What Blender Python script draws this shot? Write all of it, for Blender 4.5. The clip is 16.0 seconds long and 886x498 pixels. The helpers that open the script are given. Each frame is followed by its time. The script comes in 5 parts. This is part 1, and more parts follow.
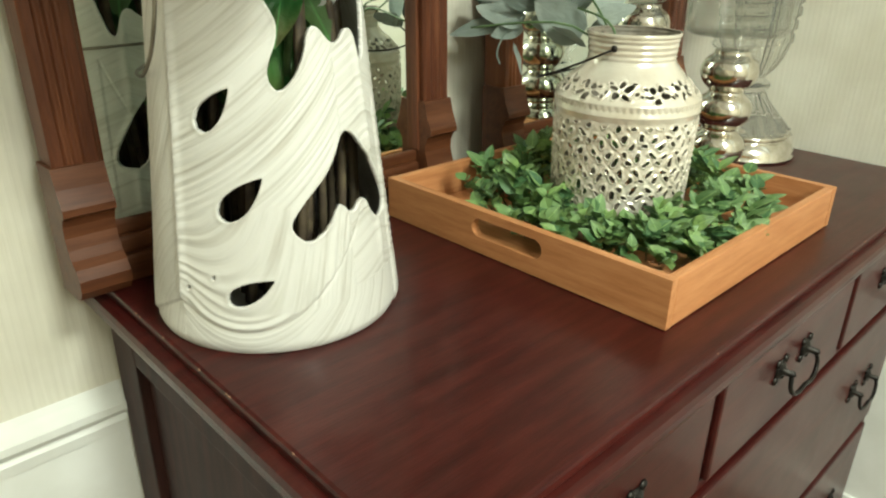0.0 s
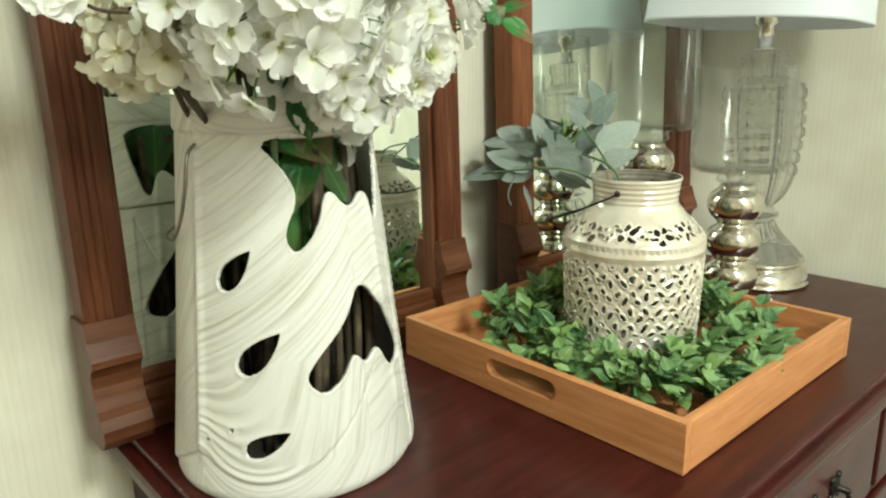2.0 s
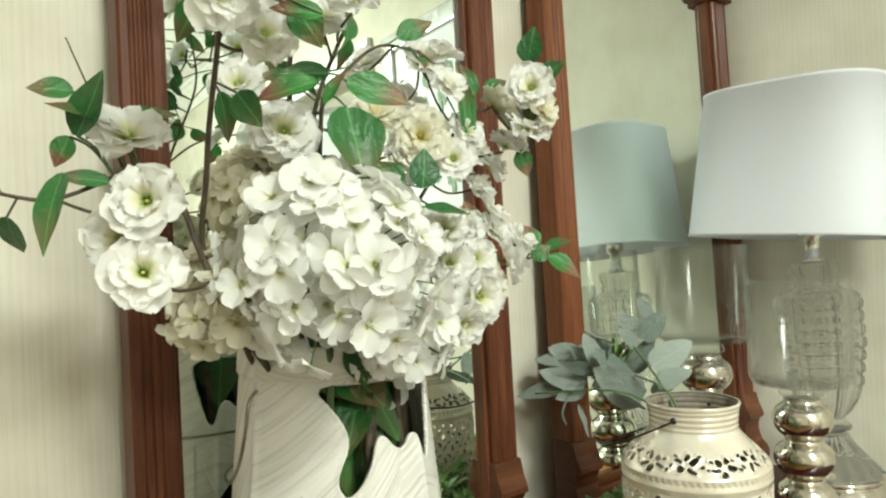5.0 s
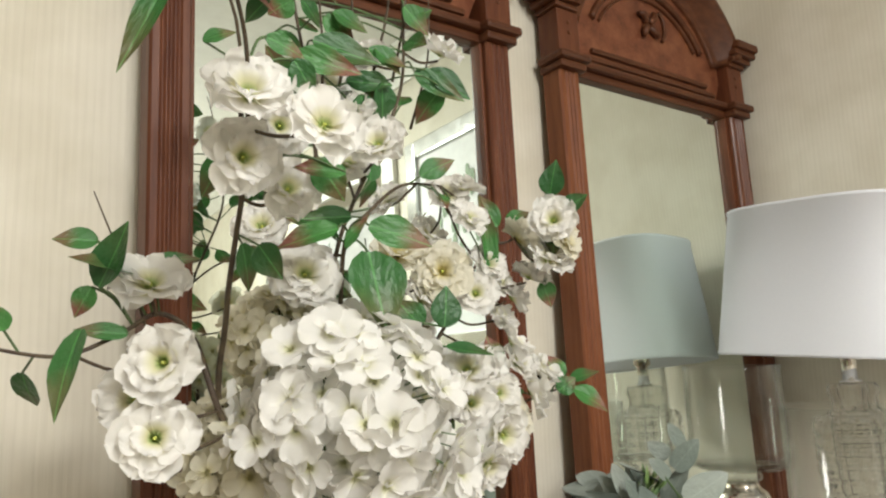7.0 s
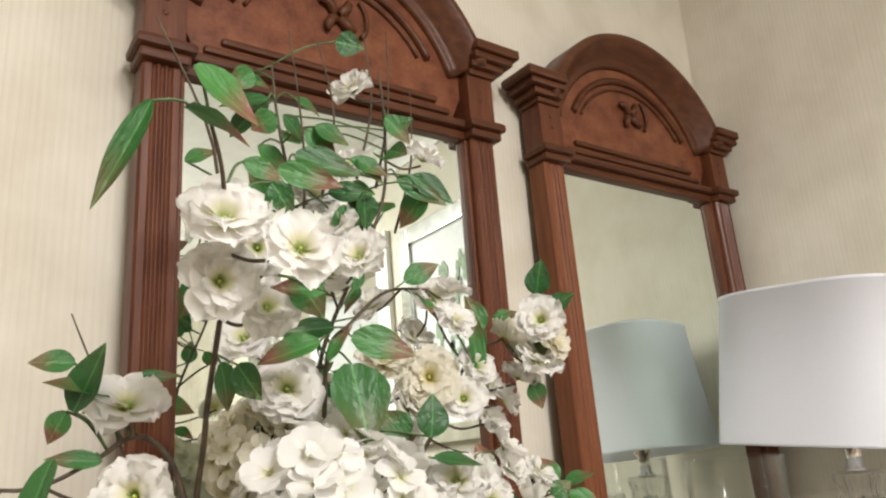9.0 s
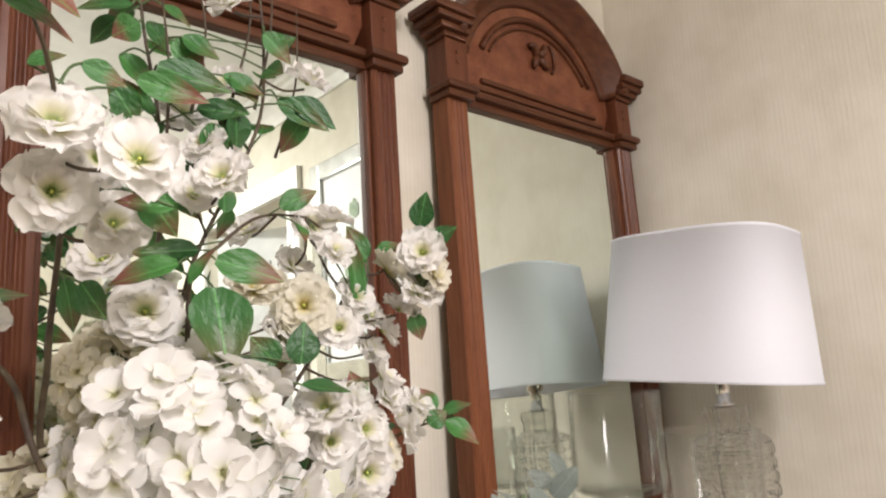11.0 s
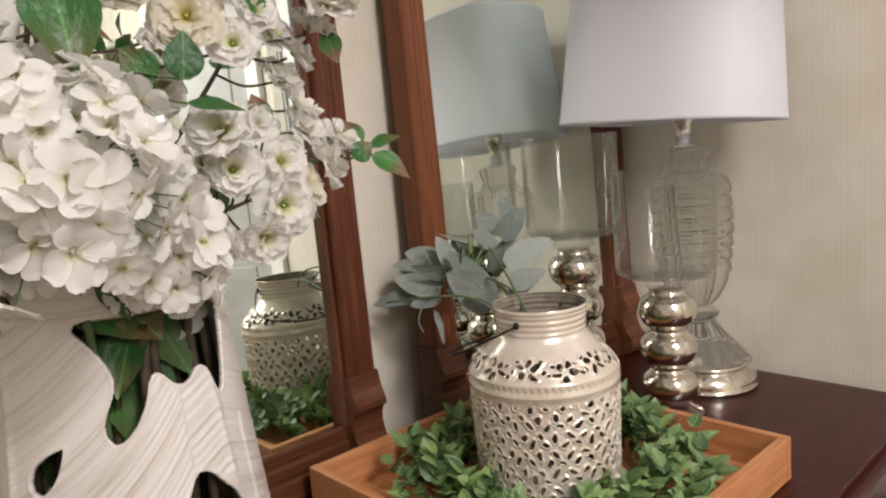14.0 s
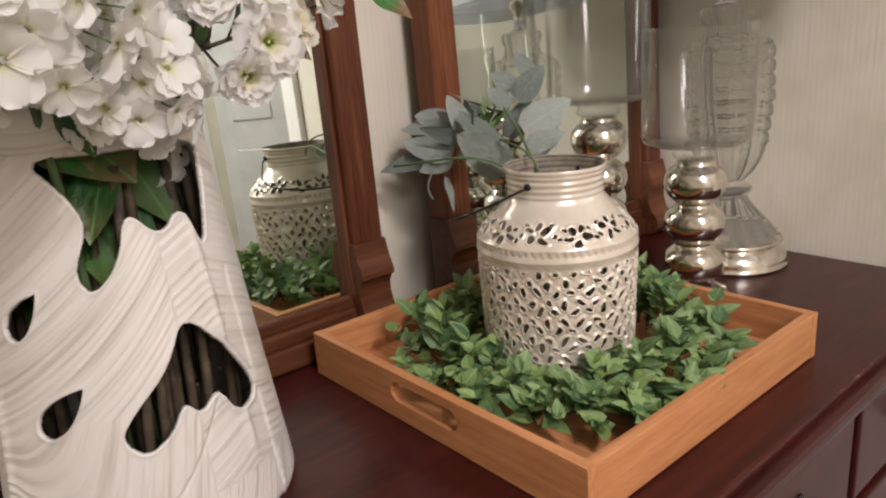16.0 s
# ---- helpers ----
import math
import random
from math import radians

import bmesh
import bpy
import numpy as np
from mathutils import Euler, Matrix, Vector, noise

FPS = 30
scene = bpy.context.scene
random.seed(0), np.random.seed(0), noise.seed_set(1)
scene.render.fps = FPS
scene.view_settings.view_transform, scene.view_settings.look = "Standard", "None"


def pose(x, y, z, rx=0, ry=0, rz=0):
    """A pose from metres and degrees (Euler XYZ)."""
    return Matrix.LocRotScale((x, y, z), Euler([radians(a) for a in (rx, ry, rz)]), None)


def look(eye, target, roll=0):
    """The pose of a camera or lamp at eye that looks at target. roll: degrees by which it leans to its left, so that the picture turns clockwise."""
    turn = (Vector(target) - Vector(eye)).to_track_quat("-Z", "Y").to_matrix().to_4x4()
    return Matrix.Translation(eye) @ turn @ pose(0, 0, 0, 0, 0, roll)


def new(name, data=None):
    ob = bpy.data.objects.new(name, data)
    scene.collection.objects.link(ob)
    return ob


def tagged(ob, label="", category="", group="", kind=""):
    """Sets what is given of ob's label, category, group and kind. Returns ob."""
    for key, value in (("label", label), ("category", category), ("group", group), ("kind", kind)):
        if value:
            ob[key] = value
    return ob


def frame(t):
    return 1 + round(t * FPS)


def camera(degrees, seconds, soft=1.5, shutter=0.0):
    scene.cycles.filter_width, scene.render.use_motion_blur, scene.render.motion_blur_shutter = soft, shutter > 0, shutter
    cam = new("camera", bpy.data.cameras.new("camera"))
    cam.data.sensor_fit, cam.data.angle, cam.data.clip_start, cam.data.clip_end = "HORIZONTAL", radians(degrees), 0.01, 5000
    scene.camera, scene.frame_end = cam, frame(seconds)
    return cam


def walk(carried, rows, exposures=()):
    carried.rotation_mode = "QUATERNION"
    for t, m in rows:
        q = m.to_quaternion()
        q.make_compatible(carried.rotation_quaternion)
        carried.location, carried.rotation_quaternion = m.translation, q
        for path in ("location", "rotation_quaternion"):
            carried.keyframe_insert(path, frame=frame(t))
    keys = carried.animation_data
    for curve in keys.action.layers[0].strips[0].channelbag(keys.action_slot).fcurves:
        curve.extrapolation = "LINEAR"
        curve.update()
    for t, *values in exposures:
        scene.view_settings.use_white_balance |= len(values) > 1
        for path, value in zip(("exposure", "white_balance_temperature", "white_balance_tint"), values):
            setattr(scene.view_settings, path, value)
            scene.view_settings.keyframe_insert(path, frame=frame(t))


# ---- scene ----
cam = camera(64.4, 16.0, soft=2.2)
PATH = [
    (0, (-0.57, -0.278, 1.146), (0.702, 1.04, 0.343), 0.9),
    (0.5, (-0.573, -0.278, 1.157), (0.707, 1.073, 0.425), 0.5),
    (1, (-0.574, -0.281, 1.166), (0.715, 1.105, 0.519), 0.1),
    (1.5, (-0.571, -0.287, 1.173), (0.72, 1.13, 0.602), -0.4),
    (2, (-0.568, -0.297, 1.183), (0.722, 1.15, 0.69), -1.0),
    (2.5, (-0.566, -0.306, 1.19), (0.715, 1.18, 0.799), -1.3),
    (3, (-0.567, -0.3, 1.197), (0.699, 1.221, 0.905), -1.1),
    (3.5, (-0.568, -0.299, 1.203), (0.682, 1.25, 1.004), -1.3),
    (4, (-0.57, -0.305, 1.213), (0.671, 1.26, 1.099), -1.6),
    (4.2, (-0.572, -0.315, 1.218), (0.66, 1.258, 1.137), -2.1),
    (6.3, (-0.568, -0.317, 1.271), (0.616, 1.284, 1.448), -1.7),
    (6.5, (-0.566, -0.31, 1.275), (0.615, 1.289, 1.487), -1.8),
    (7, (-0.565, -0.311, 1.284), (0.595, 1.294, 1.566), -2.0),
    (7.5, (-0.563, -0.313, 1.293), (0.586, 1.287, 1.639), -2.3),
    (8, (-0.562, -0.311, 1.305), (0.576, 1.277, 1.731), -2.9),
    (8.2, (-0.563, -0.311, 1.309), (0.567, 1.274, 1.769), -3.0),
    (10.3, (-0.527, -0.34, 1.308), (0.715, 1.144, 1.811), -3.8),
    (10.5, (-0.523, -0.339, 1.307), (0.747, 1.134, 1.772), -3.4),
    (11, (-0.516, -0.338, 1.296), (0.816, 1.118, 1.625), -2.7),
    (11.5, (-0.505, -0.341, 1.285), (0.853, 1.11, 1.502), -3.0),
    (12, (-0.488, -0.339, 1.276), (0.882, 1.114, 1.383), -3.1),
    (12.5, (-0.47, -0.34, 1.268), (0.895, 1.122, 1.244), -3.6),
    (13, (-0.453, -0.33, 1.258), (0.904, 1.133, 1.134), -4.1),
    (13.5, (-0.439, -0.324, 1.246), (0.909, 1.138, 1.038), -4.4),
    (14, (-0.427, -0.325, 1.235), (0.913, 1.133, 0.956), -4.7),
    (14.5, (-0.416, -0.319, 1.22), (0.917, 1.13, 0.867), -4.1),
    (15, (-0.405, -0.313, 1.211), (0.891, 1.147, 0.779), -3.9),
    (15.5, (-0.396, -0.304, 1.2), (0.868, 1.163, 0.697), -4.1),
    (16, (-0.381, -0.306, 1.187), (0.838, 1.175, 0.619), -4.5),
]
EXPOSURES = [(0.0, 0.08, 6220, -11), (4.0, 0.10, 6140, -13), (6.5, -0.25, 6280, 6), (8.0, -0.22, 6280, 8), (10.5, -0.1, 6320, 18), (12.5, -0.42, 6350, 18), (16.0, -0.48, 6400, 21)]
walk(cam, [(t, look(eye, target, roll)) for t, eye, target, roll in PATH], EXPOSURES)

# ---- light ----
world = bpy.data.worlds.new("world")
world.use_nodes = True
world.node_tree.nodes["Background"].inputs[0].default_value = (1.0, 0.93, 0.85, 1)
world.node_tree.nodes["Background"].inputs[1].default_value = 0.02
scene.world = world


def lamp(name, kind, power, colour, m, size=0.1):
    data = bpy.data.lights.new(name, kind)
    data.energy, data.color = power, colour
    if kind == "AREA":
        data.shape, data.size = "DISK", size
    else:
        data.shadow_soft_size = size
    ob = new(name, data)
    ob.matrix_world = m
    return ob


WARM = (1.0, 0.955, 0.90)
lamp("ceiling_bulb", "AREA", 56, WARM, look((-0.28, -1.35, 2.40), (-0.28, -1.35, 0)), 0.40)
lamp("standing_bulb", "POINT", 80, WARM, pose(-0.62, -2.05, 2.05), 0.22)
lamp("next_room_bulb", "AREA", 115, (1.0, 0.96, 0.90), look((1.9, -1.6, 2.3), (1.9, -1.6, 0)), 0.5)


# ---- materials ----
def material(name, colour, rough=0.5, metal=0.0, **more):
    mat = bpy.data.materials.new(name)
    mat.use_nodes = True
    shader = mat.node_tree.nodes["Principled BSDF"]
    shader.inputs["Base Color"].default_value = (*colour, 1)
    shader.inputs["Roughness"].default_value = rough
    shader.inputs["Metallic"].default_value = metal
    for key, value in more.items():
        shader.inputs[key.replace("_", " ")].default_value = value
    return mat


def node(mat, kind, **values):
    n = mat.node_tree.nodes.new(kind)
    for key, value in values.items():
        n.inputs[key.replace("_", " ")].default_value = value
    return n


def link(mat, a, b):
    mat.node_tree.links.new(a, b)


def shader_of(mat):
    return mat.node_tree.nodes["Principled BSDF"]


def coords(mat, scale=(1, 1, 1), turn=(0, 0, 0), space="Object"):
    c, m = mat.node_tree.nodes.new("ShaderNodeTexCoord"), mat.node_tree.nodes.new("ShaderNodeMapping")
    m.inputs["Scale"].default_value = scale
    m.inputs["Rotation"].default_value = [radians(a) for a in turn]
    link(mat, c.outputs[space], m.inputs["Vector"])
    return m.outputs["Vector"]


def ramp(mat, source, stops):
    r = mat.node_tree.nodes.new("ShaderNodeValToRGB")
    while len(r.color_ramp.elements) < len(stops):
        r.color_ramp.elements.new(0.5)
    for e, (p, c) in zip(r.color_ramp.elements, stops):
        e.position, e.color = p, (*c, 1)
    link(mat, source, r.inputs["Fac"])
    return r.outputs["Color"]


def bump(mat, source, strength, distance, under=None):
    b = node(mat, "ShaderNodeBump", Strength=strength, Distance=distance)
    link(mat, source, b.inputs["Height"])
    if under is not None:
        link(mat, under, b.inputs["Normal"])
    link(mat, b.outputs["Normal"], shader_of(mat).inputs["Normal"])
    return b.outputs["Normal"]


def rough_from(mat, source, low, high):
    m = node(mat, "ShaderNodeMapRange")
    m.inputs["To Min"].default_value, m.inputs["To Max"].default_value = low, high
    link(mat, source, m.inputs["Value"])
    link(mat, m.outputs["Result"], shader_of(mat).inputs["Roughness"])


def noise_tex(mat, vector, scale, detail=4.0):
    n = node(mat, "ShaderNodeTexNoise", Scale=scale, Detail=detail)
    link(mat, vector, n.inputs["Vector"])
    return n.outputs["Fac"]


def wood(name, dark, mid, light, stretch, rough=(0.25, 0.4), coat=0.0, grain=1.0):
    """Long grain along the axis with the small stretch factor."""
    mat = material(name, mid, 0.35)
    v = coords(mat, stretch)
    a = noise_tex(mat, v, 9.0, 6.0)
    fine = noise_tex(mat, v, 60.0, 3.0)
    mix = node(mat, "ShaderNodeMath")
    mix.operation = "MULTIPLY_ADD"
    mix.inputs[1].default_value = 0.35 * grain
    link(mat, fine, mix.inputs[0])
    link(mat, a, mix.inputs[2])
    link(mat, ramp(mat, mix.outputs[0], [(0.38, dark), (0.62, mid), (0.9, light)]), shader_of(mat).inputs["Base Color"])
    rough_from(mat, noise_tex(mat, coords(mat), 14.0), *rough)
    bump(mat, fine, 0.08, 0.002)
    shader_of(mat).inputs["Coat Weight"].default_value = coat * 0.5
    shader_of(mat).inputs["Specular IOR Level"].default_value = 0.24
    shader_of(mat).inputs["Coat Roughness"].default_value = 0.15
    return mat


MAHOGANY_X = wood("mahogany_lengthwise", (0.017, 0.0024, 0.0022), (0.036, 0.0050, 0.0042), (0.060, 0.010, 0.0075), (0.9, 9, 9), (0.26, 0.40), 0.25)
MAHOGANY_Z = wood("mahogany_upright", (0.014, 0.005, 0.004), (0.028, 0.010, 0.008), (0.050, 0.018, 0.014), (9, 9, 0.9), (0.5, 0.66), 0.0)
WALNUT_Z = wood("walnut_upright", (0.062, 0.017, 0.008), (0.098, 0.030, 0.0125), (0.145, 0.050, 0.022), (9, 9, 0.8), (0.36, 0.52), 0.1)
# The upright walnut coloured lighter and more orange, for one stile only.
WALNUT_LIGHTER = wood("lighter_walnut_upright", (0.10, 0.030, 0.011), (0.155, 0.050, 0.018), (0.21, 0.075, 0.029), (9, 9, 0.8), (0.36, 0.52), 0.1)
WALNUT_X = wood("walnut_lengthwise", (0.055, 0.017, 0.0075), (0.082, 0.027, 0.0105), (0.120, 0.043, 0.018), (0.8, 9, 9), (0.36, 0.52), 0.1)
BURL = wood("burl_walnut", (0.08, 0.024, 0.012), (0.15, 0.05, 0.024), (0.22, 0.085, 0.04), (3, 3, 3), (0.33, 0.5), 0.1)
BAMBOO_X = wood("bamboo_lengthwise", (0.35, 0.14, 0.052), (0.455, 0.195, 0.078), (0.56, 0.265, 0.115), (1.2, 22, 14), (0.38, 0.5), 0.1)
BAMBOO_Y = wood("bamboo_crosswise", (0.35, 0.14, 0.052), (0.455, 0.195, 0.078), (0.56, 0.265, 0.115), (22, 1.2, 14), (0.38, 0.5), 0.1)


def wallpaper():
    """Cream paper with fine upright ribs and faint blotches."""
    mat = material("ribbed_wallpaper", (0.72, 0.66, 0.52), 0.75)
    v = coords(mat)
    x = node(mat, "ShaderNodeSeparateXYZ")
    link(mat, v, x.inputs[0])
    both = node(mat, "ShaderNodeMath")
    link(mat, x.outputs["X"], both.inputs[0])
    link(mat, x.outputs["Y"], both.inputs[1])
    line = node(mat, "ShaderNodeCombineXYZ")
    link(mat, both.outputs[0], line.inputs["X"])
    fibre = node(mat, "ShaderNodeMath")
    fibre.operation = "MULTIPLY"
    fibre.inputs[1].default_value = 0.02
    link(mat, x.outputs["Z"], fibre.inputs[0])
    link(mat, fibre.outputs[0], line.inputs["Y"])
    wave = node(mat, "ShaderNodeTexWave", Scale=36.0, Distortion=1.2, Detail=2.0)
    link(mat, line.outputs[0], wave.inputs["Vector"])
    thread = noise_tex(mat, line.outputs[0], 420.0, 2.0)
    both_ribs = node(mat, "ShaderNodeMath")
    both_ribs.operation = "MULTIPLY_ADD"
    both_ribs.inputs[1].default_value = 0.22
    link(mat, wave.outputs["Fac"], both_ribs.inputs[0])
    half = node(mat, "ShaderNodeMath")
    half.operation = "MULTIPLY"
    half.inputs[1].default_value = 0.75
    link(mat, thread, half.inputs[0])
    link(mat, half.outputs[0], both_ribs.inputs[2])
    ribs = both_ribs.outputs[0]
    blot = noise_tex(mat, v, 9.0, 4.0)
    base = ramp(mat, ribs, [(0.25, (0.64, 0.60, 0.505)), (0.5, (0.675, 0.635, 0.535)), (0.8, (0.70, 0.66, 0.565))])
    stain = ramp(mat, blot, [(0.35, (0.90, 0.89, 0.86)), (0.6, (1, 1, 1))])
    m = mat.node_tree.nodes.new("ShaderNodeMixRGB")
    m.blend_type = "MULTIPLY"
    m.inputs[0].default_value = 1.0
    link(mat, base, m.inputs[1])
    link(mat, stain, m.inputs[2])
    link(mat, m.outputs[0], shader_of(mat).inputs["Base Color"])
    bump(mat, ribs, 0.35, 0.0015)
    return mat


def speckled(name, a, b, scale, rough, depth=0.0, metal=0.0, more=None):
    mat = material(name, a, rough, metal, **(more or {}))
    v = coords(mat)
    f = noise_tex(mat, v, scale, 5.0)
    link(mat, ramp(mat, f, [(0.35, a), (0.68, b)]), shader_of(mat).inputs["Base Color"])
    rough_from(mat, noise_tex(mat, v, scale * 2.3), max(0.02, rough - 0.1), rough + 0.1)
    if depth:
        bump(mat, noise_tex(mat, v, scale * 6), 0.4, depth)
    return mat


WALLPAPER = wallpaper()
WHITE_PAINT = speckled("white_gloss_paint", (0.74, 0.73, 0.68), (0.82, 0.81, 0.77), 12, 0.35, 0.0005)
GREY_PAINT = speckled("grey_door_paint", (0.36, 0.36, 0.34), (0.42, 0.42, 0.40), 12, 0.4, 0.0005)
CEILING_PAINT = speckled("ceiling_paint", (0.78, 0.77, 0.74), (0.83, 0.82, 0.79), 20, 0.8, 0.001)
CARPET = speckled("carpet", (0.15, 0.115, 0.085), (0.23, 0.185, 0.14), 90, 0.9, 0.004)
IRON = speckled("black_iron", (0.012, 0.011, 0.010), (0.035, 0.03, 0.026), 60, 0.42, 0.0006, 0.8)
WIRE = speckled("steel_wire", (0.16, 0.14, 0.11), (0.30, 0.27, 0.22), 60, 0.35, 0.0, 0.9)
CHROME = material("chrome", (0.82, 0.80, 0.76), 0.12, 1.0)
MIRROR = material("mirror_glass", (0.88, 0.96, 0.90), 0.012, 1.0)


def thin_glass(name, tint, falloff, strength, bend=0.0, milk=0.0):
    """Thin clear glass: light goes straight through, and gloss grows towards the rim."""
    mat = bpy.data.materials.new(name)
    mat.use_nodes = True
    mat.node_tree.nodes.remove(shader_of(mat))
    clear = node(mat, "ShaderNodeBsdfRefraction", Color=(*tint, 1), Roughness=0.02, IOR=bend) if bend else node(mat, "ShaderNodeBsdfTransparent", Color=(*tint, 1))
    gloss = node(mat, "ShaderNodeBsdfGlossy", Roughness=0.03)
    rim = node(mat, "ShaderNodeLayerWeight", Blend=0.5)
    power = node(mat, "ShaderNodeMath")
    power.operation = "POWER"
    power.inputs[1].default_value = falloff
    link(mat, rim.outputs["Facing"], power.inputs[0])
    more = node(mat, "ShaderNodeMath")
    more.operation, more.use_clamp = "MULTIPLY_ADD", True
    more.inputs[1].default_value, more.inputs[2].default_value = strength, 0.035
    mix = node(mat, "ShaderNodeMixShader")
    link(mat, power.outputs[0], more.inputs[0])
    link(mat, more.outputs[0], mix.inputs[0])
    link(mat, clear.outputs[0], mix.inputs[1])
    link(mat, gloss.outputs[0], mix.inputs[2])
    last = mix
    if milk:
        haze = node(mat, "ShaderNodeBsdfTranslucent", Color=(0.92, 0.90, 0.85, 1))
        last = node(mat, "ShaderNodeMixShader", Fac=milk)
        link(mat, mix.outputs[0], last.inputs[1])
        link(mat, haze.outputs[0], last.inputs[2])
    link(mat, last.outputs[0], mat.node_tree.nodes["Material Output"].inputs["Surface"])
    return mat


GLASS = thin_glass("clear_glass", (0.965, 0.97, 0.965), 3.0, 0.75)
CUT_GLASS = thin_glass("cut_glass", (0.985, 0.98, 0.965), 1.5, 0.85, 1.18, 0.14)
MERCURY = speckled("mercury_glass", (0.62, 0.58, 0.50), (0.86, 0.83, 0.77), 55, 0.12, 0.0, 1.0)
PEARL = speckled("pearl_cream_enamel", (0.68, 0.61, 0.50), (0.80, 0.74, 0.64), 30, 0.22, 0.0008, 0.4, {"Coat_Weight": 0.6})
STAIN = speckled("cream_enamel_inside", (0.55, 0.47, 0.36), (0.66, 0.58, 0.46), 30, 0.4)


# ---- builders ----
def part(name, bm, mat, parent=None, label="", smooth=False, shadow=True):
    """Links a bmesh as one mesh object under a thing or a part."""
    me = bpy.data.meshes.new(name)
    bm.to_mesh(me)
    bm.free()
    return mesh_part(name, me, mat, parent, label, smooth, shadow)


def mesh_part(name, me, mat, parent=None, label="", smooth=False, shadow=True):
    if mat is not None and not me.materials:
        me.materials.append(mat)
    if smooth:
        me.polygons.foreach_set("use_smooth", [True] * len(me.polygons))
    ob = new(name, me)
    ob.parent = parent
    ob.visible_shadow = shadow
    if label:
        tagged(ob, label)
    return ob


def thing(name, where, label, category, group="", turn=0.0):
    ob = new(name)
    ob.empty_display_size = 0.05
    ob.matrix_world = pose(*where, 0, 0, turn)
    return tagged(ob, label, category, group)


def block(x0, x1, y0, y1, z0, z1, bevel=0.0, bm=None, steps=2):
    out = bm or bmesh.new()
    made = bmesh.ops.create_cube(out, size=1)["verts"]
    for v in made:
        v.co = (x0 + (v.co.x + 0.5) * (x1 - x0), y0 + (v.co.y + 0.5) * (y1 - y0), z0 + (v.co.z + 0.5) * (z1 - z0))
    if bevel:
        edges = list({e for v in made for e in v.link_edges})
        bmesh.ops.bevel(out, geom=edges, offset=bevel, segments=steps, affect="EDGES", profile=0.6)
    return out


def lathe(profile, n=48, bm=None, at=(0, 0, 0), wave=0.0, waves=0):
    """Turns a profile of (radius, height) about z; closed at both ends where the radius is zero."""
    out = bm or bmesh.new()
    rings = []
    for r, z in profile:
        ring = []
        for i in range(n):
            a = 2 * math.pi * i / n
            k = r * (1 + wave * math.cos(waves * a))
            ring.append(out.verts.new((at[0] + k * math.cos(a), at[1] + k * math.sin(a), at[2] + z)))
        rings.append(ring)
    for a, b in zip(rings, rings[1:]):
        for i in range(n):
            j = (i + 1) % n
            out.faces.new((a[i], a[j], b[j], b[i]))
    for ring, flip in ((rings[0], True), (rings[-1], False)):
        if (ring[0].co - ring[n // 2].co).length < 0.004:
            out.faces.new(ring[::-1] if flip else ring)
    return out


def smooth_profile(points, steps=5):
    """A round line through the points (Catmull-Rom)."""
    p = [points[0], *points, points[-1]]
    out = []
    for i in range(1, len(p) - 2):
        for k in range(steps):
            t = k / steps
            out.append(tuple(0.5 * (2 * b + (c - a) * t + (2 * a - 5 * b + 4 * c - d) * t * t + (3 * b - a - 3 * c + d) * t ** 3)
                             for a, b, c, d in zip(p[i - 1], p[i], p[i + 1], p[i + 2])))
    return out + [tuple(points[-1])]


def tube(points, radii, sides=8, bm=None):
    """A round rod along a line of points, with caps."""
    out = bm or bmesh.new()
    pts = [Vector(p) for p in points]
    if not isinstance(radii, (list, tuple)):
        radii = [radii] * len(pts)
    side = None
    rings = []
    for i, p in enumerate(pts):
        way = (pts[min(i + 1, len(pts) - 1)] - pts[max(i - 1, 0)]).normalized()
        if side is None:
            side = way.orthogonal().normalized()
        side = (side - way * side.dot(way)).normalized()
        up = way.cross(side)
        rings.append([out.verts.new(p + radii[i] * (math.cos(2 * math.pi * k / sides) * side + math.sin(2 * math.pi * k / sides) * up)) for k in range(sides)])
    for a, b in zip(rings, rings[1:]):
        for k in range(sides):
            out.faces.new((a[k], a[(k + 1) % sides], b[(k + 1) % sides], b[k]))
    out.faces.new(rings[0][::-1])
    out.faces.new(rings[-1])
    return out


def extrude_x(outline, x0, x1, bm=None):
    """A solid whose section in y and z is the outline."""
    out = bm or bmesh.new()
    a = [out.verts.new((x0, y, z)) for y, z in outline]
    b = [out.verts.new((x1, y, z)) for y, z in outline]
    n = len(outline)
    for i in range(n):
        out.faces.new((a[i], a[(i + 1) % n], b[(i + 1) % n], b[i]))
    out.faces.new(a[::-1])
    out.faces.new(b)
    bmesh.ops.recalc_face_normals(out, faces=out.faces)
    return out


def extrude_z(outline, z0, z1, bm=None):
    out = bm or bmesh.new()
    a = [out.verts.new((x, y, z0)) for x, y in outline]
    b = [out.verts.new((x, y, z1)) for x, y in outline]
    n = len(outline)
    for i in range(n):
        out.faces.new((a[i], a[(i + 1) % n], b[(i + 1) % n], b[i]))
    out.faces.new(a[::-1])
    out.faces.new(b)
    bmesh.ops.recalc_face_normals(out, faces=out.faces)
    return out


def setting(name, bm, mat, label, category="", parent=None):
    ob = part(name, bm, mat, parent)
    return tagged(ob, label, category or name.split("_")[0], "", "structure")


